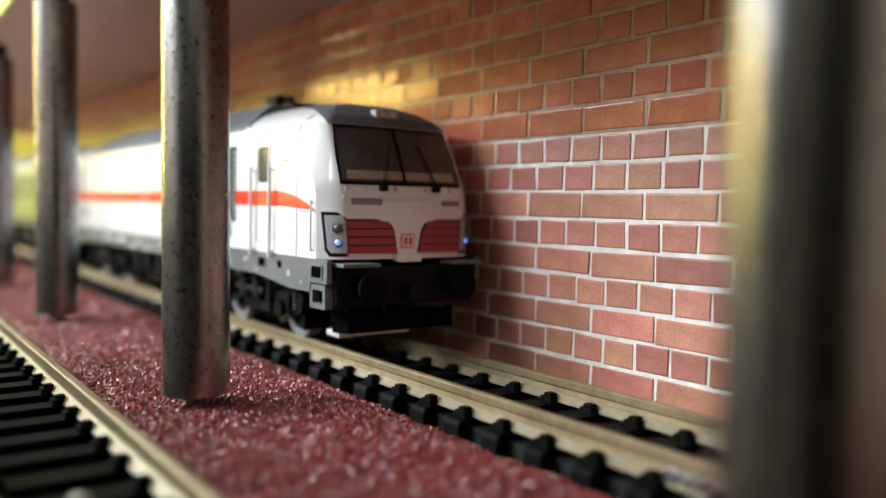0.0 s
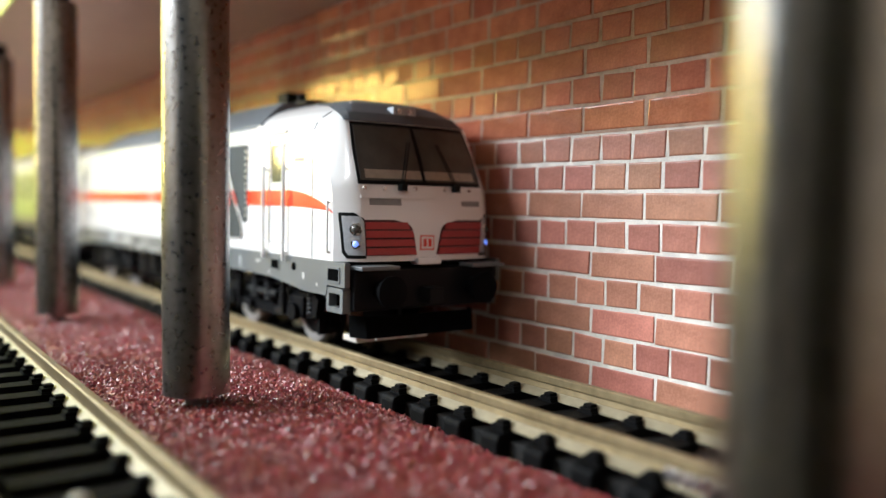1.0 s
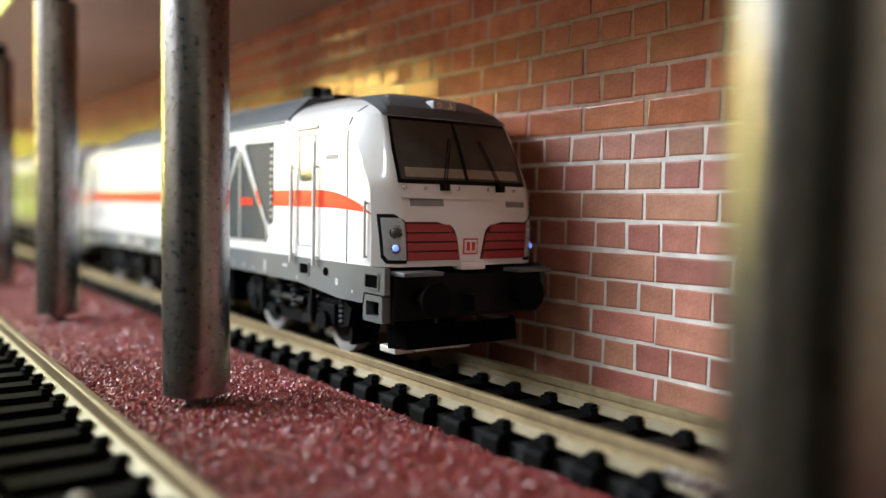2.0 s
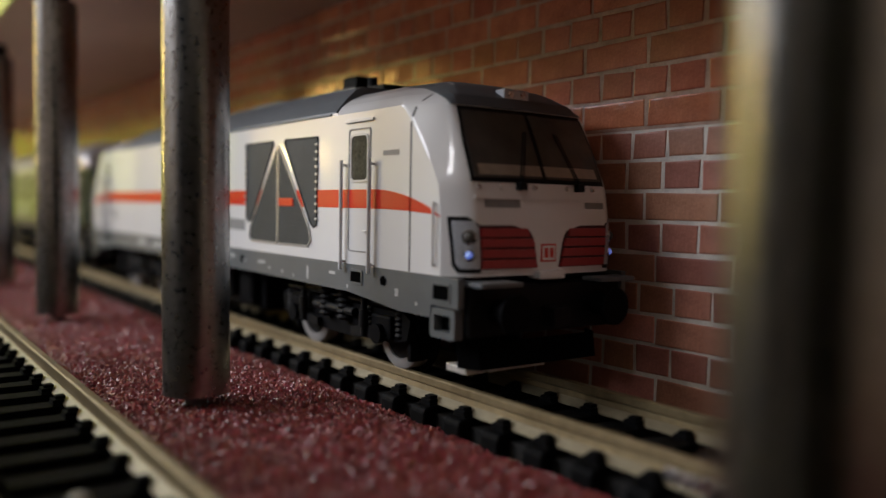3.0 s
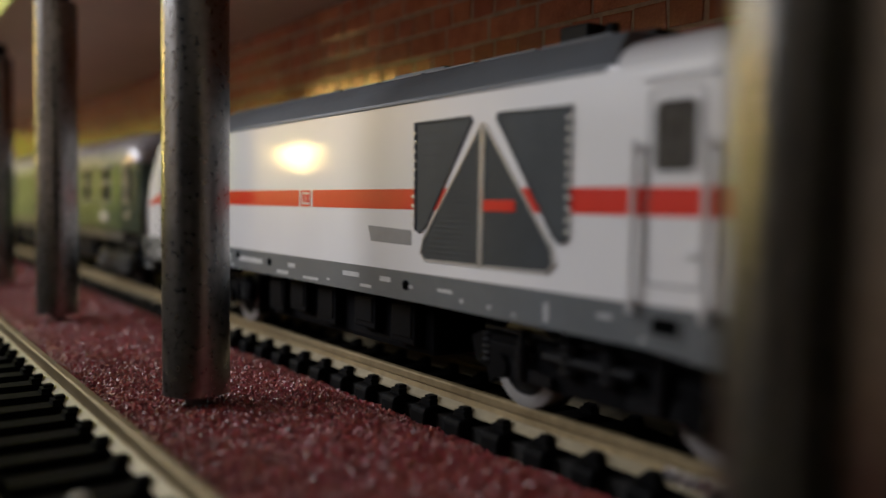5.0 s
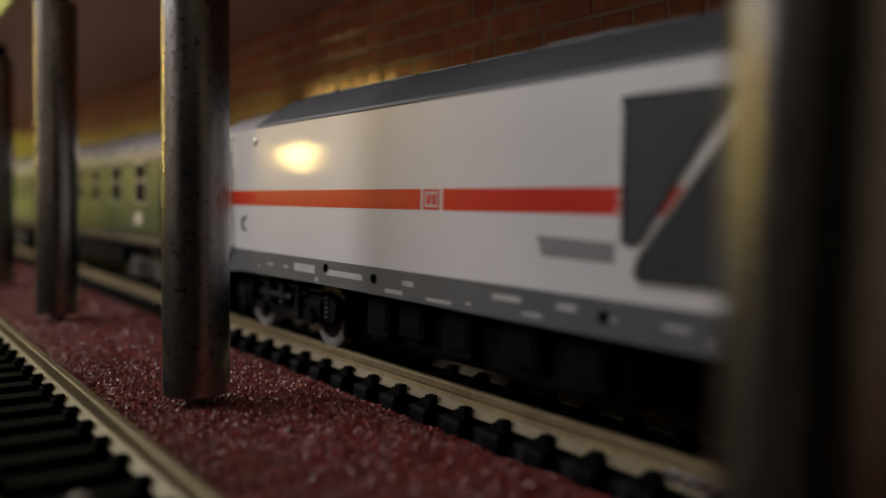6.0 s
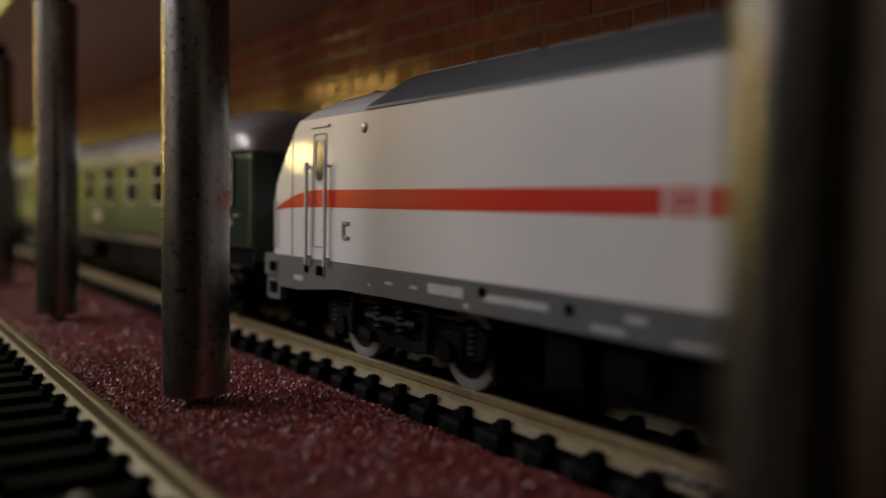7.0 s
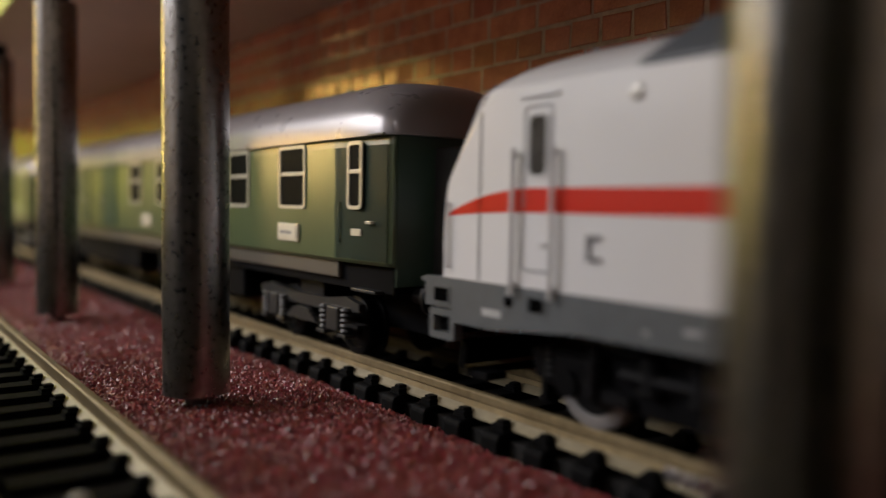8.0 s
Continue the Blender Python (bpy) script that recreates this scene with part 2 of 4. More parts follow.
tagged(part("deck_ceiling", boxed(X0, X1, DECK_EDGE, WALL_Y + 8, DECK_Z, DECK_Z + 9, bevel=0.5), CEILING), "smooth brown underside of the upper deck", "ceiling", kind="structure")


def gravel_height(x, y):
    edge = min(1.0, max(0.0, (y + 25.0) / 10.5))
    side = min(1.0, max(0.0, (-y - 51.0) / 5.0))
    return -3.9 - 3.3 * edge ** 1.2 - 2.4 * side + 0.45 * noise.noise((x * 0.07, y * 0.09, 0)) + 0.2 * noise.noise((x * 0.4, y * 0.4, 3))


def gravel_strip():
    xs = np.concatenate([np.arange(X0, -120, 6.0), np.arange(-120, 150, 1.2), np.arange(150, X1 + 1, 6.0)])
    ys = np.arange(-55.6, -12.2, 1.3)
    bm = bmesh.new()
    grid = [[bm.verts.new((x, y, gravel_height(x, y) + random.uniform(-0.12, 0.12))) for y in ys] for x in xs]
    for i in range(len(xs) - 1):
        for j in range(len(ys) - 1):
            bm.faces.new((grid[i][j], grid[i + 1][j], grid[i + 1][j + 1], grid[i][j + 1]))
    ob = part("gravel_bed", bm, GRAVEL, smooth=True)
    return tagged(ob, "strip of fine dark red ballast between the tracks", "gravel", kind="structure")


def gravel_grains():
    rnd = random.Random(5)
    verts, faces = [], []
    base = [(1, 0, 0), (-1, 0, 0), (0, 1, 0), (0, -1, 0), (0, 0, 1), (0, 0, -1)]
    tri = [(0, 2, 4), (2, 1, 4), (1, 3, 4), (3, 0, 4), (2, 0, 5), (1, 2, 5), (3, 1, 5), (0, 3, 5)]
    for k in range(36000):
        near = rnd.random() < 0.75
        x = rnd.uniform(-20, 118) if near else rnd.uniform(-230, -20)
        y = rnd.uniform(-54.6, -13.2)
        s = rnd.choice((0.22, 0.28, 0.34, 0.42)) * (1.0 if near else 1.25)
        turn = Euler((rnd.uniform(0, 6.3), rnd.uniform(0, 6.3), rnd.uniform(0, 6.3))).to_matrix()
        c = Vector((x, y, gravel_height(x, y) + rnd.uniform(-0.05, 0.22)))
        d = (s * rnd.uniform(0.7, 1.5), s * rnd.uniform(0.6, 1.1), s * rnd.uniform(0.5, 0.9))
        n = len(verts)
        verts += [tuple((c + turn @ Vector((v[0] * d[0], v[1] * d[1], v[2] * d[2]))) * MM) for v in base]
        faces += [tuple(n + i for i in f) for f in tri]
    me = bpy.data.meshes.new("gravel_grains")
    me.from_pydata(verts, [], faces)
    me.materials.append(GRAIN)
    return tagged(new("gravel_grains", me), "loose glinting dark red ballast grains", "gravel", kind="stuff")


gravel_strip()
gravel_grains()


# ---- tracks ----
RAIL_TOP, RAIL_FOOT = -0.75, -4.35
PITCH = 8.95


def rail_profile(y):
    h = [(-1.7, RAIL_FOOT), (1.7, RAIL_FOOT), (1.7, RAIL_FOOT + 0.25), (0.42, RAIL_FOOT + 1.25), (0.3, RAIL_TOP - 1.55), (0.72, RAIL_TOP - 1.2),
         (0.72, RAIL_TOP - 0.2), (0.5, RAIL_TOP), (-0.5, RAIL_TOP), (-0.72, RAIL_TOP - 0.2), (-0.72, RAIL_TOP - 1.2), (-0.3, RAIL_TOP - 1.55),
         (-0.42, RAIL_FOOT + 1.25), (-1.7, RAIL_FOOT + 0.25)]
    return [(y + a, z) for a, z in h]


def sleeper_mesh():
    """A moulded sleeper with drawn-in ends and four rail clips on base plates."""
    bm = bmesh.new()
    prof = [(-13.7, -8.0), (13.7, -8.0), (13.55, -5.2), (13.1, -4.5), (11.6, -4.3), (-11.6, -4.3), (-13.1, -4.5), (-13.55, -5.2)]
    bmesh.ops.bevel(bm, geom=extrude_x(bm, prof, -1.85, 1.85).edges[:], offset=0.2, segments=1, affect="EDGES")
    for s in (-1, 1):
        box(bm, -1.5, 1.5, s * 8.87 - 3.3, s * 8.87 + 3.3, -4.42, -4.02, bevel=0.1)
        for off in (-1.0, 1.0):
            y = s * 8.87 + off * 2.35
            box(bm, -1.25, 1.25, y - 0.85, y + 0.85, -4.1, -3.45, bevel=0.18)
            box(bm, -0.8, 0.8, y - off * 0.35 - 0.75, y - off * 0.35 + 0.75, -3.55, -2.95, bevel=0.18)
    return bm


def track(centre_y, label, phase):
    t = thing("railway_track", (0, centre_y, 0), label, "track", "railway tracks", "structure")
    for s in (-1, 1):
        part("rail", extrude_x(bmesh.new(), rail_profile(s * 8.87), X0 + 4, X1 - 4), BRASS, t, "tarnished brass rail")
        # thin cover on the foot that carries the lit tone
        foot = [(-1.76, RAIL_FOOT + 0.02), (1.76, RAIL_FOOT + 0.02), (1.76, RAIL_FOOT + 0.3), (0.62, RAIL_FOOT + 1.15), (-0.62, RAIL_FOOT + 1.15), (-1.76, RAIL_FOOT + 0.3)]
        part("rail_foot", extrude_x(bmesh.new(), [(s * 8.87 + y, z) for y, z in foot], X0 + 4.2, X1 - 4.2), LIT_FOOT_METAL, t, "flange at the foot of the rail, coloured pale as if lit")
    part("roadbed", boxed(X0 + 2, X1 - 2, -11.2, 11.2, -8.0, -5.6, bevel=0.3), DARK_BED, t, "dark moulded web between the sleepers")
    first = part("sleeper", sleeper_mesh(), SLEEPER, t)
    n = int((X1 - X0 - 20) / PITCH)
    x = phase - PITCH * int((phase - X0 - 10) / PITCH)
    first.location.x = x * MM
    for k in range(1, n):
        ob = new("sleeper", first.data)
        ob.parent = t
        ob.location.x = (x + k * PITCH) * MM
        if x + k * PITCH > X1 - 10:
            break
    return t


main_track = track(0, "brass-railed track with black sleepers beside the brick wall", 36.4)
side_track = track(-67.0, "brass-railed track with black sleepers beside the red ballast", 33.0)
for nm, s in (("rail_joiner", -1),):
    bm = boxed(91, 108, s * 8.87 - 1.5, s * 8.87 + 1.35, -4.5, -3.9, bevel=0.12)
    box(bm, 91, 108, s * 8.87 - 1.5, s * 8.87 - 0.5, -4.0, -2.3, bevel=0.12)
    part(nm, bm, STEEL, main_track, "bright metal rail joiner")
bm = bmesh.new()
cyl(bm, (0, 0, 0), "z", 1.3, 1.1, 0.5)
cyl(bm, (0, 0, 0.5), "z", 1.1, 0.5, 0.4)
pin = part("track_pin", bm, WHEEL, smooth=True)
pin.location = (60.4 * MM, -66.9 * MM, -4.3 * MM)
tagged(pin, "small round metal pin in a black sleeper", "pin")


# ---- pillars ----
def pillar(x, y, lean):
    p = thing("pillar", (x, y, gravel_height(x, y)), "worn galvanised steel tube pillar under the deck", "pillar", "pillars along the deck edge")
    g = gravel_height(x, y)
    bm = bmesh.new()
    n, rows = 40, []
    zs = [-1.95 - g, -1.8 - g] + list(np.linspace(0.5 - g, DECK_Z - 4.4 - g, 24)) + [DECK_Z - 4.2 - g]
    for i, z in enumerate(zs):
        r = 5.0 - (0.18 if i in (0, len(zs) - 1) else 0.0)
        rows.append([bm.verts.new(((r + 0.05 * noise.noise((math.cos(a) * 3 + x, math.sin(a) * 3, z * 0.25))) * math.cos(a),
                                   (r + 0.05 * noise.noise((math.cos(a) * 3 + x, math.sin(a) * 3, z * 0.25))) * math.sin(a), z))
                     for a in (2 * math.pi * k / n for k in range(n))])
    for a, b in zip(rows, rows[1:]):
        for k in range(n):
            bm.faces.new((a[k], a[(k + 1) % n], b[(k + 1) % n], b[k]))
    bm.faces.new(rows[0][::-1])
    bm.faces.new(rows[-1])
    part("tube", bm, PILLAR, p, smooth=True)
    bm = bmesh.new()
    cyl(bm, (0, 0, -1.2), "z", 1.7, 1.7, 3.6, 16)
    cyl(bm, (0, 0, -0.3), "z", 2.6, 2.3, 0.7, 6)
    part("foot_screw", bm, PILLAR, p, "metal screw foot")
    # black neck added for the dark of the shaded gap above the tube
    bm = bmesh.new()
    cyl(bm, (0, 0, DECK_Z - 4.3 - g), "z", 3.0, 3.0, 4.3, 24)
    part("neck", bm, UNDER, p, "added black neck filling the shaded gap under the deck")
    p.rotation_euler.y = radians(lean)
    return p


for px, lean in ((126.9, 0.0), (28.6, -0.7), (-74.6, 0.0), (-175.5, 0.0), (-276.0, 0.0)):
    pillar(px, -43.3, lean)


# ---- train ----
TRAVEL = [(0.0, 0.0), (0.4, 0.0), (0.5, 0.32), (0.7, 2.7), (1.0, 6.45), (1.5, 12.4), (2.2, 22.6), (3.0, 38.71), (3.5, 52.73), (4.0, 66.98), (4.5, 83.37), (5.25, 113.0), (6.0, 143.38),
          (6.5, 164.53), (7.0, 187.92), (7.5, 217.0), (8.0, 245.4)]


def travelled(t):
    """Millimetres run since the start, with a smooth monotone curve."""
    ks, vs = [k for k, _ in TRAVEL], [v for _, v in TRAVEL]
    d = [(vs[i + 1] - vs[i]) / (ks[i + 1] - ks[i]) for i in range(len(ks) - 1)]
    m = [d[0]] + [0.0 if d[i - 1] * d[i] <= 0 else 2 * d[i - 1] * d[i] / (d[i - 1] + d[i]) for i in range(1, len(d))] + [d[-1]]
    i = min(len(d) - 1, max(0, next((j for j in range(len(d)) if t < ks[j + 1]), len(d) - 1)))
    h = ks[i + 1] - ks[i]
    u = (t - ks[i]) / h
    return ((2 * u ** 3 - 3 * u ** 2 + 1) * vs[i] + (u ** 3 - 2 * u ** 2 + u) * h * m[i] + (-2 * u ** 3 + 3 * u ** 2) * vs[i + 1] + (u ** 3 - u ** 2) * h * m[i + 1])


LOCO_X, COACH_X, COACH_LEN = -85.6, -205.5, 303.0
WHEEL_R = 6.3
moving, turning = [], []

# nose shape: reach along x, half width, depth of the corner facet, by height
REACH = [(8, 106.5), (16.7, 107.0), (22, 107.1), (26, 106.9), (31.5, 105.8), (36, 103.8), (42, 100.8), (44.5, 98.6), (46.5, 95.0), (47.8, 90.0), (48.6, 82.0)]
HALF = [(8, 17.0), (16.7, 17.3), (38, 17.3), (42.7, 17.2), (44.5, 15.2), (46.0, 12.8), (47.4, 9.4), (48.6, 3.5)]
FACET = [(8, 2.8), (17, 2.9), (26, 2.9), (30, 2.6), (36, 4.1), (40.6, 5.6), (44, 7.5), (48.6, 10.0)]
CROWN, CORNER = 1.2, 0.77


def nose_x(y, z):
    f = min(1.0, abs(y) / lerp(HALF, z))
    return lerp(REACH, z) - CROWN * f * f - lerp(FACET, z) * max(0.0, (f - CORNER) / (1 - CORNER)) ** 1.5


def side_y(x, z):
    B = lerp(HALF, z)
    lo, hi = 0.0, 1.0
    if nose_x(B, z) >= abs(x):
        return B
    for _ in range(24):
        mid = (lo + hi) / 2
        lo, hi = (mid, hi) if nose_x(mid * B, z) > abs(x) else (lo, mid)
    return B * lo


def shell(bm, z0, z1, steps, grow=0.0):
    """The closed hull between two heights, from plan outlines stacked in z."""
    fr = [0, 0.25, 0.5, 0.65, 0.74, 0.77, 0.79, 0.81, 0.84, 0.87, 0.90, 0.93, 0.96, 0.985, 1.0]
    half = [-f for f in fr[::-1]] + fr[1:]
    rows = []
    for z in sorted({*np.linspace(z0, 42.6, steps).tolist(), *np.linspace(42.7, 44.5, 3).tolist(), *np.linspace(44.6, z1, 14).tolist()}):
        B = lerp(HALF, z) + grow
        out = [(nose_x(f * lerp(HALF, z), z) + grow, f * B) for f in half]
        flat = max(20.0, out[0][0] - 0.5)
        ring = [(flat, -B)] + out + [(flat, B), (-flat, B)] + [(-x, y) for x, y in out[::-1]] + [(-flat, -B)]
        rows.append([bm.verts.new((x, y, z)) for x, y in ring])
    n = len(rows[0])
    for a, b in zip(rows, rows[1:]):
        for k in range(n):
            bm.faces.new((a[k], a[(k + 1) % n], b[(k + 1) % n], b[k]))
    bm.faces.new(rows[0])
    bm.faces.new(rows[-1])
    return bm


def face_patch(outline, off, end, nu=10, nv=6, thick=0.5):
    """A plate that follows the nose: outline gives (y_left, y_right) by a table over z; end is +1 or -1."""
    bm = bmesh.new()
    z0, z1 = outline[0][0], outline[-1][0]
    front, back = [], []
    for z in np.linspace(z0, z1, nv + 1):
        ya, yb = lerp([(r[0], r[1]) for r in outline], z), lerp([(r[0], r[2]) for r in outline], z)
        f, b = [], []
        for k in range(nu + 1):
            y = ya + (yb - ya) * k / nu
            x = nose_x(y, z)
            f.append(bm.verts.new((end * (x + off), y, z)))
            b.append(bm.verts.new((end * (x - thick), y, z)))
        front.append(f)
        back.append(b)
    for i in range(nv):
        for k in range(nu):
            bm.faces.new((front[i][k], front[i][k + 1], front[i + 1][k + 1], front[i + 1][k]))
            bm.faces.new((back[i][k], back[i + 1][k], back[i + 1][k + 1], back[i][k + 1]))
    rim = [(0, k) for k in range(nu + 1)] + [(i, nu) for i in range(1, nv + 1)] + [(nv, k) for k in range(nu - 1, -1, -1)] + [(i, 0) for i in range(nv - 1, 0, -1)]
    for a, b in zip(rim, rim[1:] + rim[:1]):
        bm.faces.new((front[a[0]][a[1]], back[a[0]][a[1]], back[b[0]][b[1]], front[b[0]][b[1]]))
    return bm


def side_band(pts, off, thick=0.25, s=-1):
    """A band on the side wall: pts are (x, z_low, z_high)."""
    bm = bmesh.new()
    rows = []
    for x, za, zb in pts:
        rows.append([bm.verts.new((x, s * (side_y(x, z) + o), z)) for z, o in ((za, off), (zb, off), (zb, off - thick), (za, off - thick))])
    for a, b in zip(rows, rows[1:]):
        for k in range(4):
            bm.faces.new((a[k], a[(k + 1) % 4], b[(k + 1) % 4], b[k]))
    bm.faces.new(rows[0])
    bm.faces.new(rows[-1][::-1])
    return bm


def louvre_panel(loco, poly, slats, label):
    """A side air intake: a dark polygon with fine slats and a raised rim."""
    Y = -17.3
    p = part("air_intake", prism(bmesh.new(), poly, Y - 0.10, Y + 0.3), MESH_GREY, loco, label)
    zs = [q[1] for q in poly]
    n = len(poly)

    def span(z):
        xs = []
        for i in range(n):
            (xa, za), (xb, zb) = poly[i], poly[(i + 1) % n]
            if (za - z) * (zb - z) < 0:
                xs.append(xa + (xb - xa) * (z - za) / (zb - za))
        return (min(xs), max(xs)) if len(xs) > 1 else None
    bm = bmesh.new()
    for z in np.arange(min(zs) + 0.5, max(zs) - 0.3, slats):
        sp = span(z)
        if sp and sp[1] - sp[0] > 1.0:
            box(bm, sp[0] + 0.3, sp[1] - 0.3, Y - (0.26 if slats < 0.9 else 0.15), Y - 0.08, z - slats * 0.22, z + slats * 0.22)
    if bm.verts:
        part("slat", bm, MESH_GREY, p)
    else:
        bm.free()
    bm = bmesh.new()
    for i in range(n):
        (xa, za), (xb, zb) = poly[i], poly[(i + 1) % n]
        d = Vector((xb - xa, zb - za)).normalized() * 0.12
        nx, nz = -d.y, d.x
        q = [(xa - d.x - nx, za - d.y - nz), (xb + d.x - nx, zb + d.y - nz), (xb + d.x + nx, zb + d.y + nz), (xa - d.x + nx, za - d.y + nz)]
        prism(bm, q, Y - 0.3, Y)
    part("rim", bm, SILVER if slats < 0.9 else MESH_GREY, p)
    if slats > 0.9:
        outer = min(q[0] for q in poly) if poly[0][0] < 40 else max(q[0] for q in poly)
        for z in np.arange(24.6, 39.0, 1.35):
            part("rim_clip", boxed(outer - 0.42, outer + 0.32, Y - 0.42, Y - 0.1, z - 0.22, z + 0.22, bevel=0.06), SILVER, p)


def coil(bm, x, y, z0, z1, r, turns):
    """A coil spring as one ridged column."""
    seg, rows = 12, []
    n = turns * 2
    for k in range(n + 1):
        rr = r if k % 2 else r * 0.72
        z = z0 + (z1 - z0) * k / n
        rows.append([bm.verts.new((x + rr * math.cos(2 * math.pi * j / seg), y + rr * math.sin(2 * math.pi * j / seg), z)) for j in range(seg)])
    for a, b in zip(rows, rows[1:]):
        for j in range(seg):
            bm.faces.new((a[j], a[(j + 1) % seg], b[(j + 1) % seg], b[j]))
    bm.faces.new(rows[0][::-1])
    bm.faces.new(rows[-1])
    return bm


def wheelset(parent, x, radius, dark):
    bm = bmesh.new()
    for s in (-1, 1):
        prof = [(0.0, 5.9), (radius, 5.9), (radius, 6.6), (radius - 0.9, 6.7), (radius - 0.85, 9.3), (radius - 1.2, 9.5), (radius - 2.1, 9.5), (radius - 2.3, 9.1), (2.0, 9.0), (1.8, 9.9), (0, 9.9)]
        seg = 28
        rows = []
        for r, y in prof[1:-1]:
            rows.append([bm.verts.new((r * math.cos(2 * math.pi * k / seg), s * y, r * math.sin(2 * math.pi * k / seg))) for k in range(seg)])
        for a, b in zip(rows, rows[1:]):
            for k in range(seg):
                bm.faces.new((a[k], a[(k + 1) % seg], b[(k + 1) % seg], b[k]))
        bm.faces.new(rows[0])
        bm.faces.new(rows[-1])
    cyl(bm, (0, -9.6, 0), "y", 1.0, 1.0, 19.2, 12)
    w = part("wheelset", bm, BLACK, parent, "black wheels on an axle", smooth=True)
    if not dark:
        for sd in (-1, 1):
            bm = bmesh.new()
            ring = [(radius - 0.84, 6.75), (radius - 0.78, 9.4), (radius - 1.1, 9.62), (radius - 2.5, 9.62), (radius - 2.6, 9.3)]
            rows = [[bm.verts.new((r * math.cos(2 * math.pi * k / 32), sd * y, r * math.sin(2 * math.pi * k / 32))) for k in range(32)] for r, y in ring]
            for p, q in zip(rows, rows[1:]):
                for k in range(32):
                    bm.faces.new((p[k], p[(k + 1) % 32], q[(k + 1) % 32], q[k]))
            part("tyre", bm, WHEEL, w, "bright metal tyre", smooth=True)
    w.location = (x * MM, 0, (radius - 0.9 + RAIL_TOP) * MM)
    turning.append((w, x, radius - 0.9))
    return w


def cab_end(loco, e):
    """Front fittings of one end; e is +1 or -1."""
    part("windscreen_surround", face_patch([(31.0, -13.7, 13.7), (37, -13.5, 13.5), (42.4, -12.7, 12.7)], 0.12, e, 20, 10), BLACK, loco)
    for a, b in ((-13.1, -0.45), (0.45, 13.1)):
        part("windscreen", face_patch([(31.7, a, b), (37, a * 0.985, b * 0.985), (41.8, a * 0.94, b * 0.94)], 0.2, e, 12, 8), GLASS_DARK, loco, "smoked windscreen pane")
        part("cab_desk", face_patch([(32.1, a * 0.93, b * 0.93), (33.7, a * 0.92, b * 0.92)], 0.23, e, 12, 2), DESK, loco, "pale cab desk behind the windscreen")
    part("roof_brow", face_patch([(42.6, -13.6, 13.6), (44.5, -13.2, 13.2), (46.6, -11.3, 11.3), (47.9, -8.0, 8.0)], 0.3, e, 24, 12), ROOF_GREY, loco, "dark grey brow above the windscreen")
    bm = bmesh.new()
    box(bm, *sorted((e * 96.6, e * 98.9)), -2.6, 2.6, 44.4, 46.0, bevel=0.3)
    hl = part("top_headlamp", bm, LENS, loco, "clear top headlamp")
    for s in (-1, 1):
        bm = bmesh.new()
        cyl(bm, (e * 98.6, s * 1.2, 45.2), "x", 0.6, 0.5, 0.5 * e if e > 0 else 0.4, 12)
        part("reflector", bm, STEEL, hl)
    for s in (-1, 1):
        part("headlamp_surround", face_patch([(17.8, *sorted((s * 12.6, s * 15.6))), (18.6, *sorted((s * 12.6, s * 16.2))), (25.2, *sorted((s * 13.1, s * 16.7))), (25.9, *sorted((s * 14.6, s * 16.7)))], 0.10, e, 10, 8), BLACK, loco)
        hl = part("headlamp", face_patch([(18.4, *sorted((s * 12.8, s * 15.4))), (19.2, *sorted((s * 12.8, s * 15.9))), (24.6, *sorted((s * 13.2, s * 16.3))), (25.3, *sorted((s * 13.8, s * 16.3)))], 0.24, e, 10, 8), LENS, loco, "clear headlamp block")
        for zz, rr, mm in ((20.4, 0.62, LIT if e > 0 else STEEL), (23.0, 0.85, GLASS_DARK)):
            yc = 14.45
            xc = nose_x(yc, zz) + 0.1
            bm = bmesh.new()
            bmesh.ops.create_uvsphere(bm, u_segments=16, v_segments=10, radius=rr)
            bmesh.ops.translate(bm, verts=bm.verts, vec=(e * xc, s * yc, zz))
            part("lens", bm, mm, hl, smooth=True)
            bm = bmesh.new()
            cyl(bm, (0, 0, -0.25), "z", rr + 0.32, rr + 0.22, 0.5, 20)
            bmesh.ops.transform(bm, verts=bm.verts, matrix=Matrix.Translation((e * (xc + 0.02), s * yc, zz)) @ Vector((e * 0.8, s * 0.6, 0)).to_track_quat("Z", "Y").to_matrix().to_4x4())
            part("lens_ring", bm, STEEL, hl, smooth=True)
        gr = part("red_grille", face_patch([(18.3, *sorted((s * 2.2, s * 12.7))), (22.0, *sorted((s * 2.9, s * 12.9))), (23.8, *sorted((s * 3.5, s * 13.1))), (24.7, *sorted((s * 7.0, s * 13.2)))], 0.06, e, 10, 8), GROOVE_SHADE_RED, loco, "dark red ribbed front panel")
        for zz, ya, yb in ((19.05, 2.5, 12.6), (20.6, 2.8, 12.7), (22.15, 3.1, 12.8), (23.65, 4.1, 12.9)):
            part("rib", face_patch([(zz - 0.62, *sorted((s * (ya - 0.05), s * yb))), (zz - 0.3, *sorted((s * ya, s * yb))), (zz + 0.62, *sorted((s * (ya + 0.4), s * yb)))], 0.42, e, 10, 3), DARK_RED, gr)
        # wipers
        bm = bmesh.new()
        yb, yt = (-5.3, -1.9) if s < 0 else (6.8, 4.5)
        base = Vector((e * (nose_x(yb, 31.2) + 0.6), yb, 31.0))
        tip = Vector((e * (nose_x(yt, 39.0) + 0.5), yt, 39.0))
        for dy in (0.0, 0.55):
            d = tip - base
            m = Matrix.Translation((base + tip) / 2 + Vector((0, dy, 0))) @ d.to_track_quat("Z", "Y").to_matrix().to_4x4()
            bmesh.ops.create_cone(bm, cap_ends=True, segments=6, radius1=0.1, radius2=0.08, depth=d.length, matrix=m)
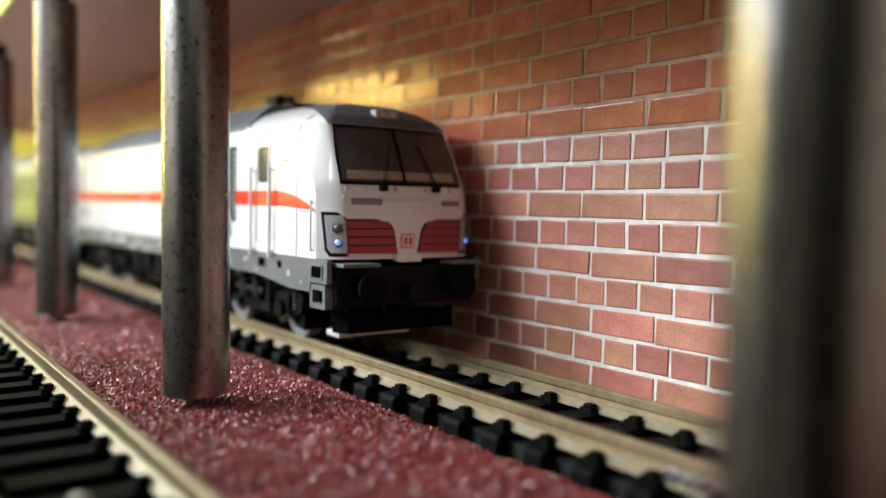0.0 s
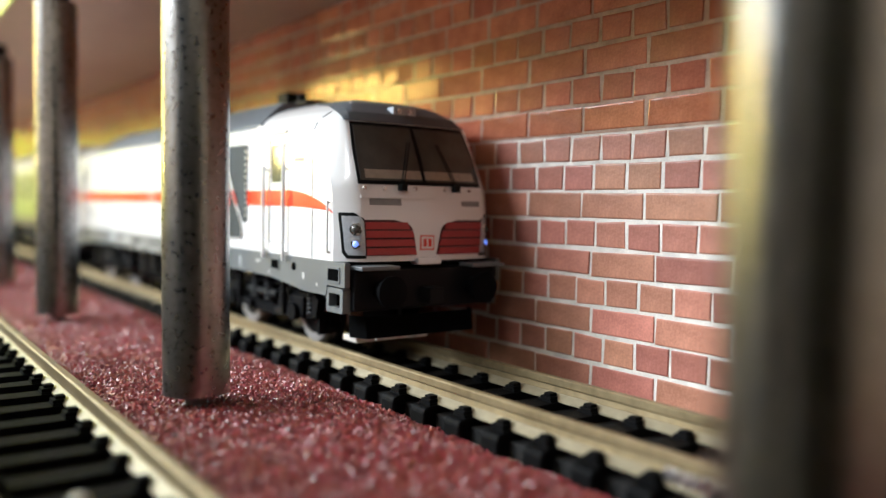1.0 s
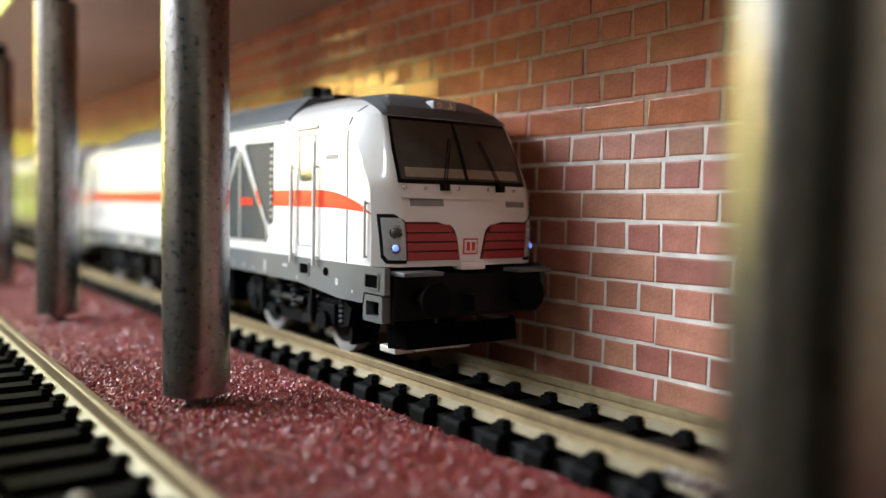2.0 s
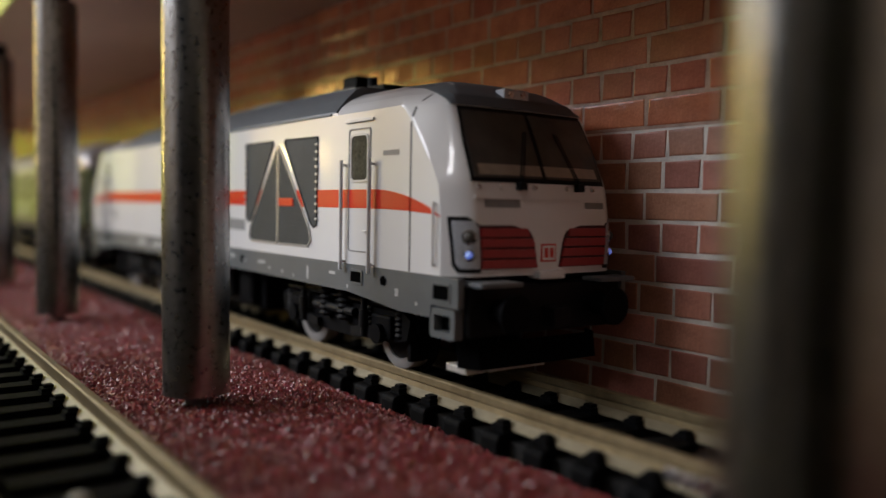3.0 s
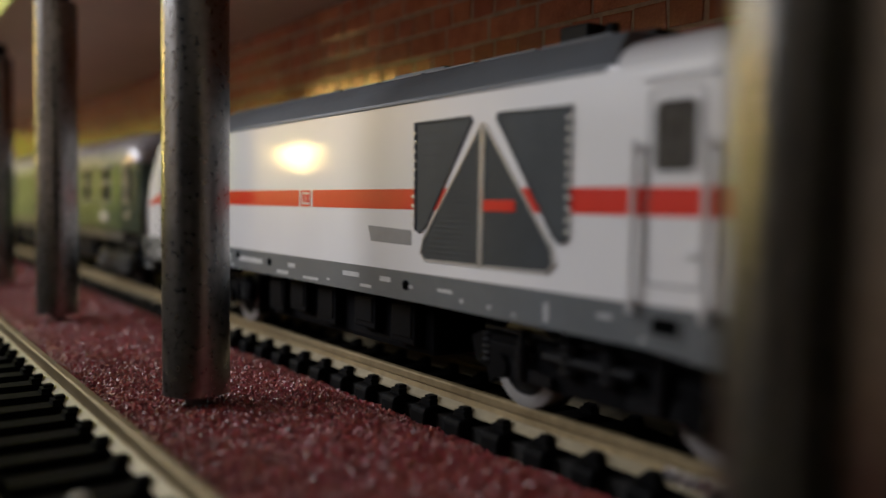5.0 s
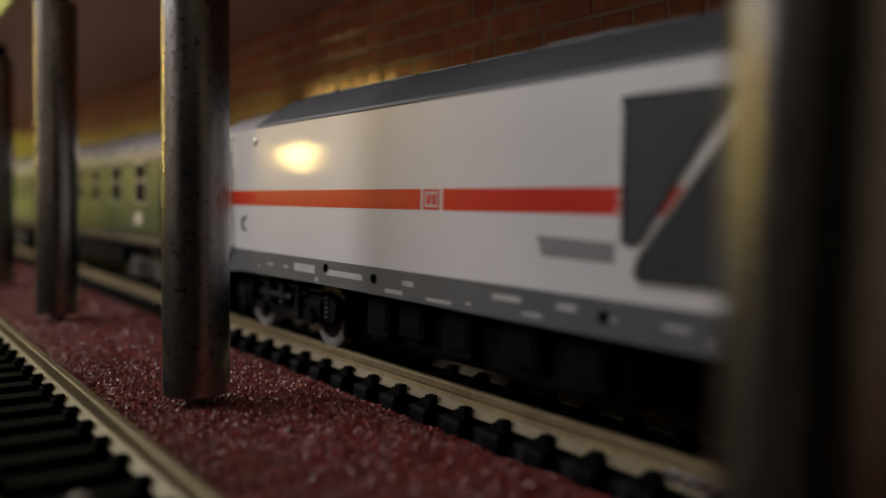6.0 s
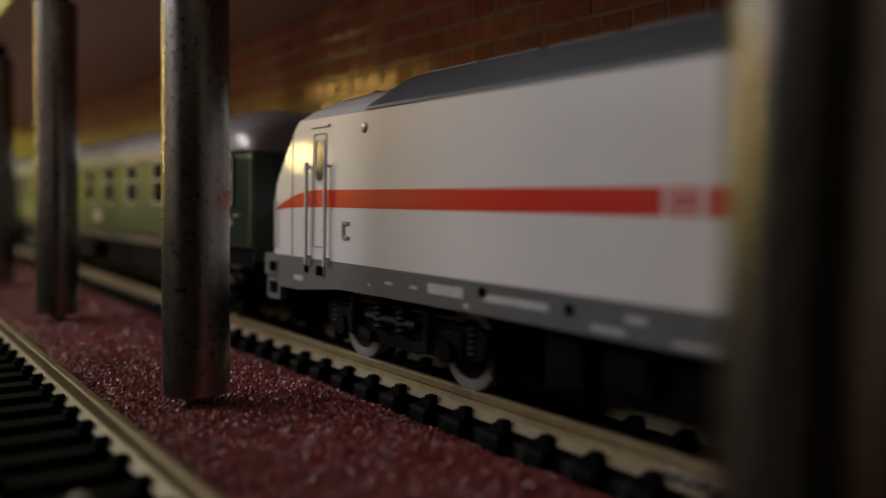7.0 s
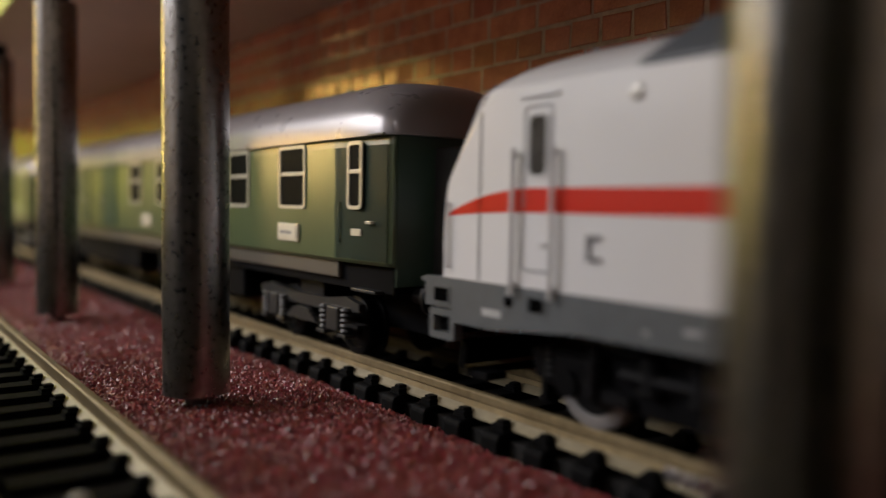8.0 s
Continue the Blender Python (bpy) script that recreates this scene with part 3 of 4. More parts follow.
        box(bm, *sorted((base.x - 0.6 * e, base.x + 0.8 * e)), base.y - 0.5, base.y + 0.8, 29.9, 31.2, bevel=0.15)
        part("wiper", bm, BLACK, loco)
        # step stirrups at the frame corner
        bm = bmesh.new()
        x0, x1 = sorted((e * 100.4, e * 106.4))
        frame_ring(bm, x0, x1, 8.2, 12.6, 1.0, s * 17.2, s * 15.6, 0.5)
        part("step", bm, GREY, loco, "grey corner step with dark opening")
        bm = boxed(x0 + 0.4, x1 - 0.4, *sorted((s * 15.5, s * 14.9)), 8.6, 12.4)
        part("step_recess", bm, VOID, loco)
        # buffers
        bm = bmesh.new()
        cyl(bm, (e * 106.0 if e > 0 else -110.0, s * 10.2, 12.2), "x", 1.7, 1.7, 4.0, 18)
        cyl(bm, (e * 109.5 if e > 0 else -111.0, s * 10.2, 12.2), "x", 1.2, 1.2, 1.5, 18)
        cyl(bm, (e * 111.0 if e > 0 else -111.8, s * 10.2, 12.2), "x", 2.9, 2.9, 0.8, 24)
        part("buffer", bm, UNDER, loco, "black round buffer", smooth=True)
        bm = boxed(*sorted((e * 106.4, e * 110.6)), *sorted((s * 8.0, s * 15.8)), 16.0, 16.7, bevel=0.2)
        part("buffer_step", bm, GREY, loco, "grey step plate over the buffer")
    # beam, plough, coupling
    bm = boxed(*sorted((e * 104.2, e * 107.6)), -15.6, 15.6, 8.6, 16.0, bevel=0.5)
    part("buffer_beam", bm, BLACK, loco)
    bm = boxed(*sorted((e * 104, e * 110.5)), -1.6, 1.6, 9.5, 12.5, bevel=0.3)
    part("coupling_hook", bm, BLACK, loco)
    bm = bmesh.new()
    y = [-13.5, -12, 12, 13.5]
    x = [102, 105.5, 105.5, 102]
    a = [bm.verts.new((e * x[i], y[i], 7.4)) for i in range(4)] + [bm.verts.new((e * x[i] * 1.005, y[i], 3.4)) for i in range(4)]
    for i in range(3):
        bm.faces.new((a[i], a[i + 1], a[i + 5], a[i + 4]))
    bmesh.ops.solidify(bm, geom=bm.faces[:], thickness=0.6)
    part("rail_guard", bm, UNDER, loco)
    bm = bmesh.new()
    box(bm, *sorted((e * 98.4, e * 103.4)), -12.6, -8.8, 2.3, 3.5, bevel=0.25)
    box(bm, *sorted((e * 101.6, e * 104.4)), -9.0, 2.4, 2.6, 3.2, bevel=0.2)
    part("guard_lip", bm, SILVER if e > 0 else UNDER, loco, "pale metal lip under the nose" if e > 0 else "")
    # nose shelf and printed marks
    bm = boxed(*sorted((e * 105.4, e * 108.2)), -2.6, 2.6, 16.6, 17.9, bevel=0.3)
    part("nose_sill", bm, WHITE, loco)
    if e > 0:
        part("printed_word", face_patch([(27.3, -11.8, -5.4), (28.5, -11.8, -5.4)], 0.06, e, 6, 1, 0.2), PRINT_GREY, loco, "small grey printed word")
        part("printed_mark", face_patch([(27.3, 8.4, 13.0), (28.3, 8.4, 13.0)], 0.06, e, 4, 1, 0.2), PRINT_GREY, loco, "small grey printed mark")
        x = nose_x(0, 21)
        em = part("emblem", boxed(x - 0.2, x + 0.08, -1.55, 1.55, 19.2, 21.9, bevel=0.06), RED, loco, "small red framed emblem")
        part("emblem_field", boxed(x, x + 0.14, -1.3, 1.3, 19.45, 21.65), WHITE, em)
        for ya in (-0.9, 0.2):
            part("emblem_bar", boxed(x + 0.05, x + 0.2, ya, ya + 0.7, 19.8, 21.3), RED, em)
        part("nose_ledge", face_patch([(28.55, -13.4, 13.4), (28.75, -13.5, 13.5), (29.0, -13.4, 13.4)], 0.32, e, 20, 2, 0.3), WHITE, loco, "thin raised ledge under the windscreen")
        for yy in (-12.6, -8.6, -2.2, 4.6, 10.6):
            bm = bmesh.new()
            bmesh.ops.create_uvsphere(bm, u_segments=10, v_segments=6, radius=0.42)
            bmesh.ops.translate(bm, verts=bm.verts, vec=(nose_x(yy, 30.3) + 0.1, yy, 30.3))
            part("stud", bm, STEEL, loco, "small bright stud", smooth=True)


def locomotive():
    loco = thing("locomotive", (LOCO_X, 0, 0), "white model diesel locomotive with red stripe and grey frame", "locomotive")
    Y = -17.3
    part("body", shell(bmesh.new(), 17.25, 48.6, 30), WHITE, loco, "glossy white body shell", smooth=True)
    # grey frame with a deeper skirt at the cabs
    bm = bmesh.new()
    poly = [(-107.3, 17.2), (-107.3, 12.9), (-100.9, 12.9), (-100.5, 11.0), (-92, 11.0), (-84, 11.8), (-76, 12.5), (-40, 12.8), (40, 12.8), (76, 12.5),
            (84, 11.8), (92, 11.0), (100.5, 11.0), (100.9, 12.9), (107.3, 12.9), (107.3, 17.2)]
    for s in (-1, 1):
        prism(bm, poly, *sorted((s * 17.35, s * 16.3)))
    fr = part("frame", bm, GREY, loco, "satin grey frame skirt with printed markings")
    part("floor_pan", boxed(-105, 105, -16.2, 16.2, 12.6, 16.6), UNDER, loco)
    # frame openings and markings
    for x, z, w, h in ((103.4, 14.9, 4.0, 2.2), (79.0, 15.2, 3.6, 1.9), (-83.2, 15.2, 3.0, 1.9), (-103.2, 14.7, 3.6, 2.1)):
        bm = frame_ring(bmesh.new(), x - w / 2 - 0.3, x + w / 2 + 0.3, z - h / 2 - 0.3, z + h / 2 + 0.3, 0.35, Y - 0.22, Y + 0.2, 0.4)
        part("step_opening", bm, GREY, fr)
        part("opening", boxed(x - w / 2, x + w / 2, Y - 0.1, Y + 0.2, z - h / 2, z + h / 2), VOID, fr)
    for x, z in ((87.6, 15.3), (30.0, 15.2), (-36.4, 15.9), (-20, 15.4), (-88.5, 15.2)):
        bm = bmesh.new()
        cyl(bm, (x, Y - 0.28, z), "y", 0.75, 0.75, 0.5, 14)
        part("jacking_socket", bm, VOID, fr)
    marks = [(13, 15.6, 5.5, 0.8), (24, 15.6, 3.2, 0.8), (31, 15.0, 1.6, 0.5), (40, 15.2, 3.5, 0.5), (70.5, 15.3, 2.2, 0.5), (91.5, 13.8, 0.9, 1.2),
             (97.0, 12.6, 0.5, 0.5), (76, 13.4, 0.5, 0.6), (61, 14.6, 0.7, 2.4), (-10, 15.4, 3.0, 0.8), (-30, 15.2, 12.5, 1.0), (-45, 15.3, 8.5, 1.5), (-53, 15.0, 2.0, 0.5),
             (-60, 15.0, 2.2, 0.5), (-66, 14.2, 0.5, 0.5), (-92, 13.3, 3.8, 1.0), (5, 14.0, 1.0, 0.4), (44, 14.2, 0.6, 0.6), (50, 14.0, 0.6, 0.6), (55, 13.6, 0.5, 0.5),
             (18, 14.0, 3.5, 0.5), (-2, 13.6, 6.0, 0.5), (-40, 13.6, 1.0, 0.8), (-14, 13.8, 5, 0.7)]
    for x, z, w, h in marks:
        part("printed_marking", boxed(x - w / 2, x + w / 2, Y - 0.09, Y, z - h / 2, z + h / 2), PRINT_PALE, fr)
    # roof between the cabs
    bm = bmesh.new()
    prof = [(-17.0, 43.0), (-16.8, 43.5), (-13.2, 46.5), (-10.8, 48.3), (-9.2, 49.0), (0, 49.2)]
    poly = prof + [(-y, z) for y, z in prof[::-1][1:]] + [(14, 42.8), (-14, 42.8)]
    extrude_x(bm, poly, -69.0, 71.0)
    bmesh.ops.bisect_plane(bm, geom=bm.verts[:] + bm.edges[:] + bm.faces[:], plane_co=(68.5, 0, 46), plane_no=(0.8, 0, 0.6), clear_outer=True)
    bmesh.ops.bisect_plane(bm, geom=bm.verts[:] + bm.edges[:] + bm.faces[:], plane_co=(-66.5, 0, 46), plane_no=(-0.8, 0, 0.6), clear_outer=True)
    bmesh.ops.holes_fill(bm, edges=bm.edges[:], sides=0)
    roof = part("roof", bm, ROOF_GREY, loco, "dark grey roof hood")
    for x in np.arange(-56, 60, 14.0):
        part("roof_hatch", boxed(x - 6.4, x + 6.4, -8.6, 8.6, 49.0, 49.5, bevel=0.2), ROOF_GREY, roof)
    part("gutter", boxed(-67.5, 69.5, -17.35, -16.8, 42.75, 43.15, bevel=0.1), ROOF_GREY, roof)
    bm = bmesh.new()
    for q in ((46.8, 52.4, -2.6, 2.6, 49.2, 53.4), (52.0, 56.0, -1.0, 1.0, 49.2, 50.6), (55.5, 66.0, -4.5, 4.5, 48.4, 50.2)):
        box(bm, *q, bevel=0.4)
    cyl(bm, (54.6, 0.0, 50.4), "z", 1.2, 0.9, 2.6, 14)
    part("roof_horn_block", bm, BLACK, loco, "black roof horns and exhaust")
    part("roof_box", boxed(6, 22, -5, 4, 49.2, 51.0, bevel=0.6), ROOF_GREY, loco)
    bm = bmesh.new()
    cyl(bm, (-88, -3, 47.4), "z", 0.8, 0.4, 2.0, 12)
    part("roof_aerial", bm, ROOF_GREY, loco)
    # red side stripe with curved ends, broken at the emblem
    def ends(x):
        ax = abs(x)
        drop = max(0.0, ax - 84.0)
        top = 29.85 - 0.0105 * drop ** 2 + (0.0 if ax < 100 else -0.1 * (ax - 100))
        low = 26.75 - 0.0022 * drop ** 2
        return (x, min(low, top - 0.15), top)
    for a, b in ((-102.8, -7.0), (-1.4, 102.8)):
        xs = [a + (b - a) * k / 90 for k in range(91)]
        part("side_stripe", side_band([ends(x) for x in xs], 0.06), RED, loco, "red side stripe")
    bm = frame_ring(bmesh.new(), -6.3, -2.2, 26.8, 29.8, 0.4, Y - 0.09, Y, 0.3)
    em = part("emblem", bm, RED, loco, "small red framed emblem")
    for a in (-5.4, -4.0):
        part("emblem_bar", boxed(a, a + 1.0, Y - 0.08, Y, 27.5, 29.1), RED, em)
    part("printed_word", prism(bmesh.new(), [(18.5, 24.0), (31.2, 23.6), (31.2, 21.3), (19.5, 21.5)], Y - 0.06, Y + 0.1), PRINT_GREY, loco, "faint grey printed word")
    # air intakes: two inverted triangles and a trapezium
    louvre_panel(loco, [(32.0, 39.6), (45.2, 39.6), (45.6, 39.0), (35.0, 24.2), (33.6, 23.4), (32.4, 23.8)], 1.6, "dark grey side air intake")
    louvre_panel(loco, [(51.0, 39.0), (51.4, 39.6), (64.6, 39.4), (64.4, 23.6), (63.2, 23.1), (62.0, 23.9)], 1.6, "dark grey side air intake")
    louvre_panel(loco, [(47.8, 38.4), (47.0, 37.5), (34.6, 22.4), (34.0, 20.4), (35.0, 19.4), (47.8, 19.4)], 0.75, "dark louvred side air intake")
    louvre_panel(loco, [(48.4, 38.4), (49.4, 37.4), (61.6, 22.8), (62.3, 20.6), (61.2, 19.5), (48.4, 19.4)], 0.75, "dark louvred side air intake")
    part("stripe_piece", boxed(48.6, 55.0, Y - 0.34, Y, 26.8, 28.3), RED, loco)
    # side doors with window, handle and handrails
    for xa, xb, e in ((76.0, 83.2, 1), (-86.2, -81.1, -1)):
        bm = frame_ring(bmesh.new(), xa, xb, 19.4, 40.0, 0.22, Y - 0.10, Y + 0.1, 0.7)
        d = part("cab_door", bm, PRINT_GREY, loco, "white cab door outlined in grey")
        wx0, wx1 = xa + 1.0, xb - 0.9
        part("door_window", prism(bmesh.new(), rounded(wx0, wx1, 31.4, 38.8, 0.9), Y - 0.08, Y + 0.2), CAB_WINDOW, d, "dark door window")
        part("window_frame", frame_ring(bmesh.new(), wx0 - 0.3, wx1 + 0.3, 31.1, 39.1, 0.35, Y - 0.2, Y, 1.1), RAIL_GREY, d)
        part("door_handle", boxed(xb - 1.8, xb - 0.7, Y - 0.5, Y - 0.1, 22.7, 23.1, bevel=0.1), RAIL_GREY, d)
        part("rain_strip", boxed(xa - 0.8, xb + 0.9, -17.6, -16.9, 41.0, 41.5, bevel=0.12), RAIL_GREY, loco)
        for hx in (xa - 1.2, xb + 0.9):
            bm = bmesh.new()
            cyl(bm, (hx, Y - 0.85, 16.2), "z", 0.34, 0.34, 18.6, 12)
            for z in (17.6, 34.0):
                cyl(bm, (hx, Y - 0.95, z), "y", 0.25, 0.25, 1.0, 8)
            part("handrail", bm, RAIL_GREY, loco, "grey vertical handrail", smooth=True)
        hx = e * 101.6
        yy = -side_y(hx, 23) - 0.5
        bm = bmesh.new()
        cyl(bm, (hx, yy, 18.6), "z", 0.22, 0.22, 9.4, 10)
        for z in (18.8, 27.6):
            cyl(bm, (hx, yy, z), "y", 0.18, 0.18, 0.7, 8)
        part("corner_handrail", bm, RAIL_GREY, loco, smooth=True)
        bm = bmesh.new()
        rows = [[bm.verts.new((e * x, -side_y(x, z) - o, z)) for x, o in ((94.7, 0.06), (95.05, 0.06), (95.05, -0.2), (94.7, -0.2))] for z in np.linspace(17.4, 44.5, 24)]
        for a, b in zip(rows, rows[1:]):
            for k in range(4):
                bm.faces.new((a[k], a[(k + 1) % 4], b[(k + 1) % 4], b[k]))
        part("nose_seam", bm, SEAM, loco)
        part("printed_mark", boxed(e * 97.5 - 0.4, e * 97.5 + 0.4, -17.0, -16.4, 19.2, 20.0), PRINT_GREY, loco)
    part("printed_name", boxed(87.0, 91.6, Y - 0.06, Y, 35.2, 36.0), PRINT_GREY, loco, "small grey printed name")
    bm = bmesh.new()
    for q in ((-75.0, -74.4, 21.3, 24.4), (-74.4, -72.9, 23.8, 24.4), (-74.4, -72.9, 21.3, 21.9)):
        box(bm, q[0], q[1], Y - 0.35, Y, q[2], q[3], bevel=0.08)
    part("filler_cap", bm, PRINT_GREY, loco, "grey bracket-shaped fitting")
    bm = bmesh.new()
    bmesh.ops.create_uvsphere(bm, u_segments=12, v_segments=8, radius=0.9)
    bmesh.ops.scale(bm, vec=(1, 0.5, 1), verts=bm.verts)
    bmesh.ops.translate(bm, verts=bm.verts, vec=(-68.2, -17.3, 40.0))
    part("side_lamp", bm, SILVER, loco, smooth=True)
    part("cab_roof_step", boxed(66.5, 71.5, -17.1, -16.4, 41.2, 43.2, bevel=0.2), WHITE, loco)
    cab_end(loco, 1)
    cab_end(loco, -1)
    # underfloor tank and bogies
    part("fuel_tank", boxed(-30, 30, -12.0, 12.0, 3.4, 12.6, bevel=1.0), UNDER, loco)
    for k, x in enumerate((-24, -14, -2, 12, 24)):
        ub = part("underfloor_box", boxed(x - 3.5, x + 3.5, -14.0, -11.9, 5.0 + (k % 2), 12.6, bevel=0.4), UNDER, loco)
        part("lid", boxed(x - 2.8, x + 2.8, -14.25, -13.9, 6.2 + (k % 2), 11.4, bevel=0.1), UNDER, ub)
    for e in (-1, 1):
        c = e * 64.8
        bogie = part("bogie", boxed(c - 6, c + 6, -10.9, 10.9, 5.0, 12.6, bevel=0.5), UNDER, loco, "black bogie frame")
        for s in (-1, 1):
            bm = prism(bmesh.new(), [(c - 24, 8.6), (c - 22, 9.6), (c + 22, 9.6), (c + 24, 8.6), (c + 23, 5.2), (c + 18, 4.2), (c + 12, 4.4), (c + 7, 3.6), (c - 7, 3.6), (c - 12, 4.4), (c - 18, 4.2), (c - 23, 5.2)], *sorted((s * 11.0, s * 12.8)))
            part("side_frame", bm, UNDER, bogie)
            bm = bmesh.new()
            cyl(bm, (c - 7.5, s * 13.6, 8.2), "x", 0.8, 0.8, 15, 12)
            part("damper", bm, BLACK, bogie)
        for w in (-15.9, 15.9):
            for s in (-1, 1):
                bm = boxed(c + w - 3.2, c + w + 3.2, *sorted((s * 10.6, s * 13.6)), 4.6, 8.8, bevel=0.5)
                cyl(bm, (c + w, s * 13.4 if s > 0 else -14.6, 5.6), "y", 1.7, 1.7, 1.2, 14)
                part("axle_box", bm, UNDER, bogie)
                for dx in (-4.6, 4.6):
                    part("spring", coil(bmesh.new(), c + w + dx, s * 12.2, 5.2, 9.8, 1.2, 5), BLACK, bogie)
            wheelset(loco, c + w, WHEEL_R + 0.9, False)
        for s in (-1, 1):
            bm = boxed(c + e * 22, c + e * 23, *sorted((s * 9, s * 12)), 1.6, 6.0, bevel=0.2)
            part("sand_pipe", bm, UNDER, bogie)
            for dx in (-3.4, 3.4):
                part("main_spring", coil(bmesh.new(), c + dx, s * 13.2, 6.4, 12.4, 1.7, 6), BLACK, bogie, "ridged coil spring")
            for w in (-15.9, 15.9):
                k = 1 if w > 0 else -1
                bm = prism(bmesh.new(), [(c + w, 6.9), (c + w - k * 9.5, 5.6), (c + w - k * 9.5, 4.2), (c + w, 4.4)], *sorted((s * 12.9, s * 13.9)))
                part("guide_arm", bm, BLACK, bogie)
                bm = prism(bmesh.new(), [(c + w + k * 7.0, 10.6), (c + w + k * 8.2, 10.6), (c + w + k * 7.6, 3.0), (c + w + k * 6.6, 1.7), (c + w + k * 5.9, 2.6), (c + w + k * 6.6, 4.0)], *sorted((s * 7.6, s * 10.2)))
                part("brake_shoe", bm, UNDER, bogie)
                bm = bmesh.new()
                cyl(bm, (c + w - k * 4.4, s * 14.2, 4.6), "z", 0.55, 0.55, 6.6, 10)
                cyl(bm, (c + w - k * 4.4, s * 14.2, 6.2), "z", 0.85, 0.85, 3.0, 10)
                part("axle_damper", bm, BLACK, bogie, smooth=True)
            bm = bmesh.new()
            cyl(bm, (c - 20, s * 13.2, 10.5), "x", 0.35, 0.35, 40, 8)
            part("brake_pipe", bm, BLACK, bogie, smooth=True)
    moving.append((loco, LOCO_X))
    return loco


def coach(first_x, label):
    c = thing("passenger_coach", (first_x, 0, 0), label, "coach", "coaches behind the locomotive")
    Lc = COACH_LEN
    B, Z0, Z1 = 16.3, 17.2, 39.2
    # body: straight sides, slightly drawn-in door ends
    bm = bmesh.new()
    stations = [(0, 15.2), (-1.0, 15.6), (-17.2, 16.2), (-17.6, B), (-Lc + 17.6, B), (-Lc + 17.2, 16.2), (-Lc + 1, 15.6), (-Lc, 15.2)]
    rows = []
    for x, b in stations:
        rows.append([bm.verts.new((x, y, z)) for y, z in ((-b + 0.5, Z0), (-b, Z0 + 0.6), (-b, Z1 - 2), (-b + 0.3, Z1), (b - 0.3, Z1), (b, Z1 - 2), (b, Z0 + 0.6), (b - 0.5, Z0))])
    for a, d in zip(rows, rows[1:]):
        for k in range(8):
            bm.faces.new((a[k], a[(k + 1) % 8], d[(k + 1) % 8], d[k]))
    bm.faces.new(rows[0])
    bm.faces.new(rows[-1][::-1])
    part("body", bm, GREEN, c, "bottle green body side")
    for x0, x1 in ((-17.0, -0.9), (-Lc + 0.9, -Lc + 17.0)):
        bm = bmesh.new()
        a = [bm.verts.new((x, -(15.6 + 0.6 * (abs(x + Lc / 2) < Lc / 2 - 8)) - 0.12, z)) for x, z in ((x0, Z0 + 0.8), (x1, Z0 + 0.8), (x1, Z1 - 2.0), (x0, Z1 - 2.0))]
        bm.faces.new(a)
        bmesh.ops.solidify(bm, geom=bm.faces[:], thickness=0.2)
        d = part("end_door", bm, GREEN_END, c, "darker green end door panel")
        part("door_handle", boxed(x0 + 10.5, x0 + 12.3, -16.6, -15.8, 24.1, 24.6, bevel=0.1), CREAM, d)
        bm = bmesh.new()
        cyl(bm, (x0 + 1.6, -16.55, 20.4), "z", 0.14, 0.14, 7.4, 8)
        for zz in (20.8, 27.4):
            cyl(bm, (x0 + 1.6, -16.55, zz), "y", 0.12, 0.12, 0.7, 6)
        part("grab_rail", bm, GREEN_END, d, "thin green grab rail", smooth=True)
        part("door_step", boxed(x0 + 5.0, x0 + 13.0, -16.0, -13.6, 12.4, 13.0, bevel=0.15), BOGIE_GREY, d)
        part("number_plate_bar", boxed(x0 + 5.4, x0 + 8.6, -16.35, -15.8, 22.0, 23.2), CREAM, d)
    # roof with rounded ends
    bm = bmesh.new()
    rows = []
    for x, k, up in ((1.4, 0.80, 0.0), (1.2, 0.86, 0.28), (0.2, 0.93, 0.55), (-2.5, 0.975, 0.78), (-7, 1.0, 0.92), (-14, 1.0, 1.0), (-Lc + 14, 1.0, 1.0), (-Lc + 7, 1.0, 0.92), (-Lc + 2.5, 0.975, 0.78), (-Lc - 0.2, 0.93, 0.55), (-Lc - 1.2, 0.86, 0.28), (-Lc - 1.4, 0.80, 0.0)):
        ring = []
        for j in range(17):
            a = math.pi * j / 16
            cy, sz = math.cos(a), math.sin(a)
            ring.append(bm.verts.new((x, -17.0 * k * math.copysign(abs(cy) ** 0.75, cy), 38.7 + 10.8 * up * sz ** 0.85)))
        rows.append(ring)
    for a, d in zip(rows, rows[1:]):
        for j in range(16):
            bm.faces.new((a[j], a[j + 1], d[j + 1], d[j]))
        bm.faces.new((a[16], a[0], d[0], d[16]))
    part("roof", bm, COACH_ROOF, c, "silver-grey rounded roof", smooth=True)
    part("gutter", boxed(-Lc + 1, -1, -16.85, -16.2, 38.6, 39.0, bevel=0.1), SKIRT, c)
    for x in np.arange(-36, -Lc + 20, -42):
        bm = bmesh.new()
        cyl(bm, (x, -2, 49.0), "z", 2.2, 1.6, 1.4, 14)
        part("roof_vent", bm, COACH_ROOF, c, smooth=True)
    # windows
    def window(x0, x1, z0, z1, y):
        w = part("window", prism(bmesh.new(), rounded(x0, x1, z0, z1, 0.8), y - 0.05, y + 0.4), COACH_GLASS, c, "dark window with cream frame")
        part("window_frame", frame_ring(bmesh.new(), x0 - 0.2, x1 + 0.2, z0 - 0.2, z1 + 0.2, 0.62, y - 0.28, y, 1.0), CREAM, w)
        part("glazing_bar", boxed(x0 + 0.4, x1 - 0.4, y - 0.25, y, (z0 + z1) / 2 + 0.3, (z0 + z1) / 2 + 1.0, bevel=0.1), CREAM, w)
    window(-12.4, -7.9, 26.7, 37.9, -16.4)
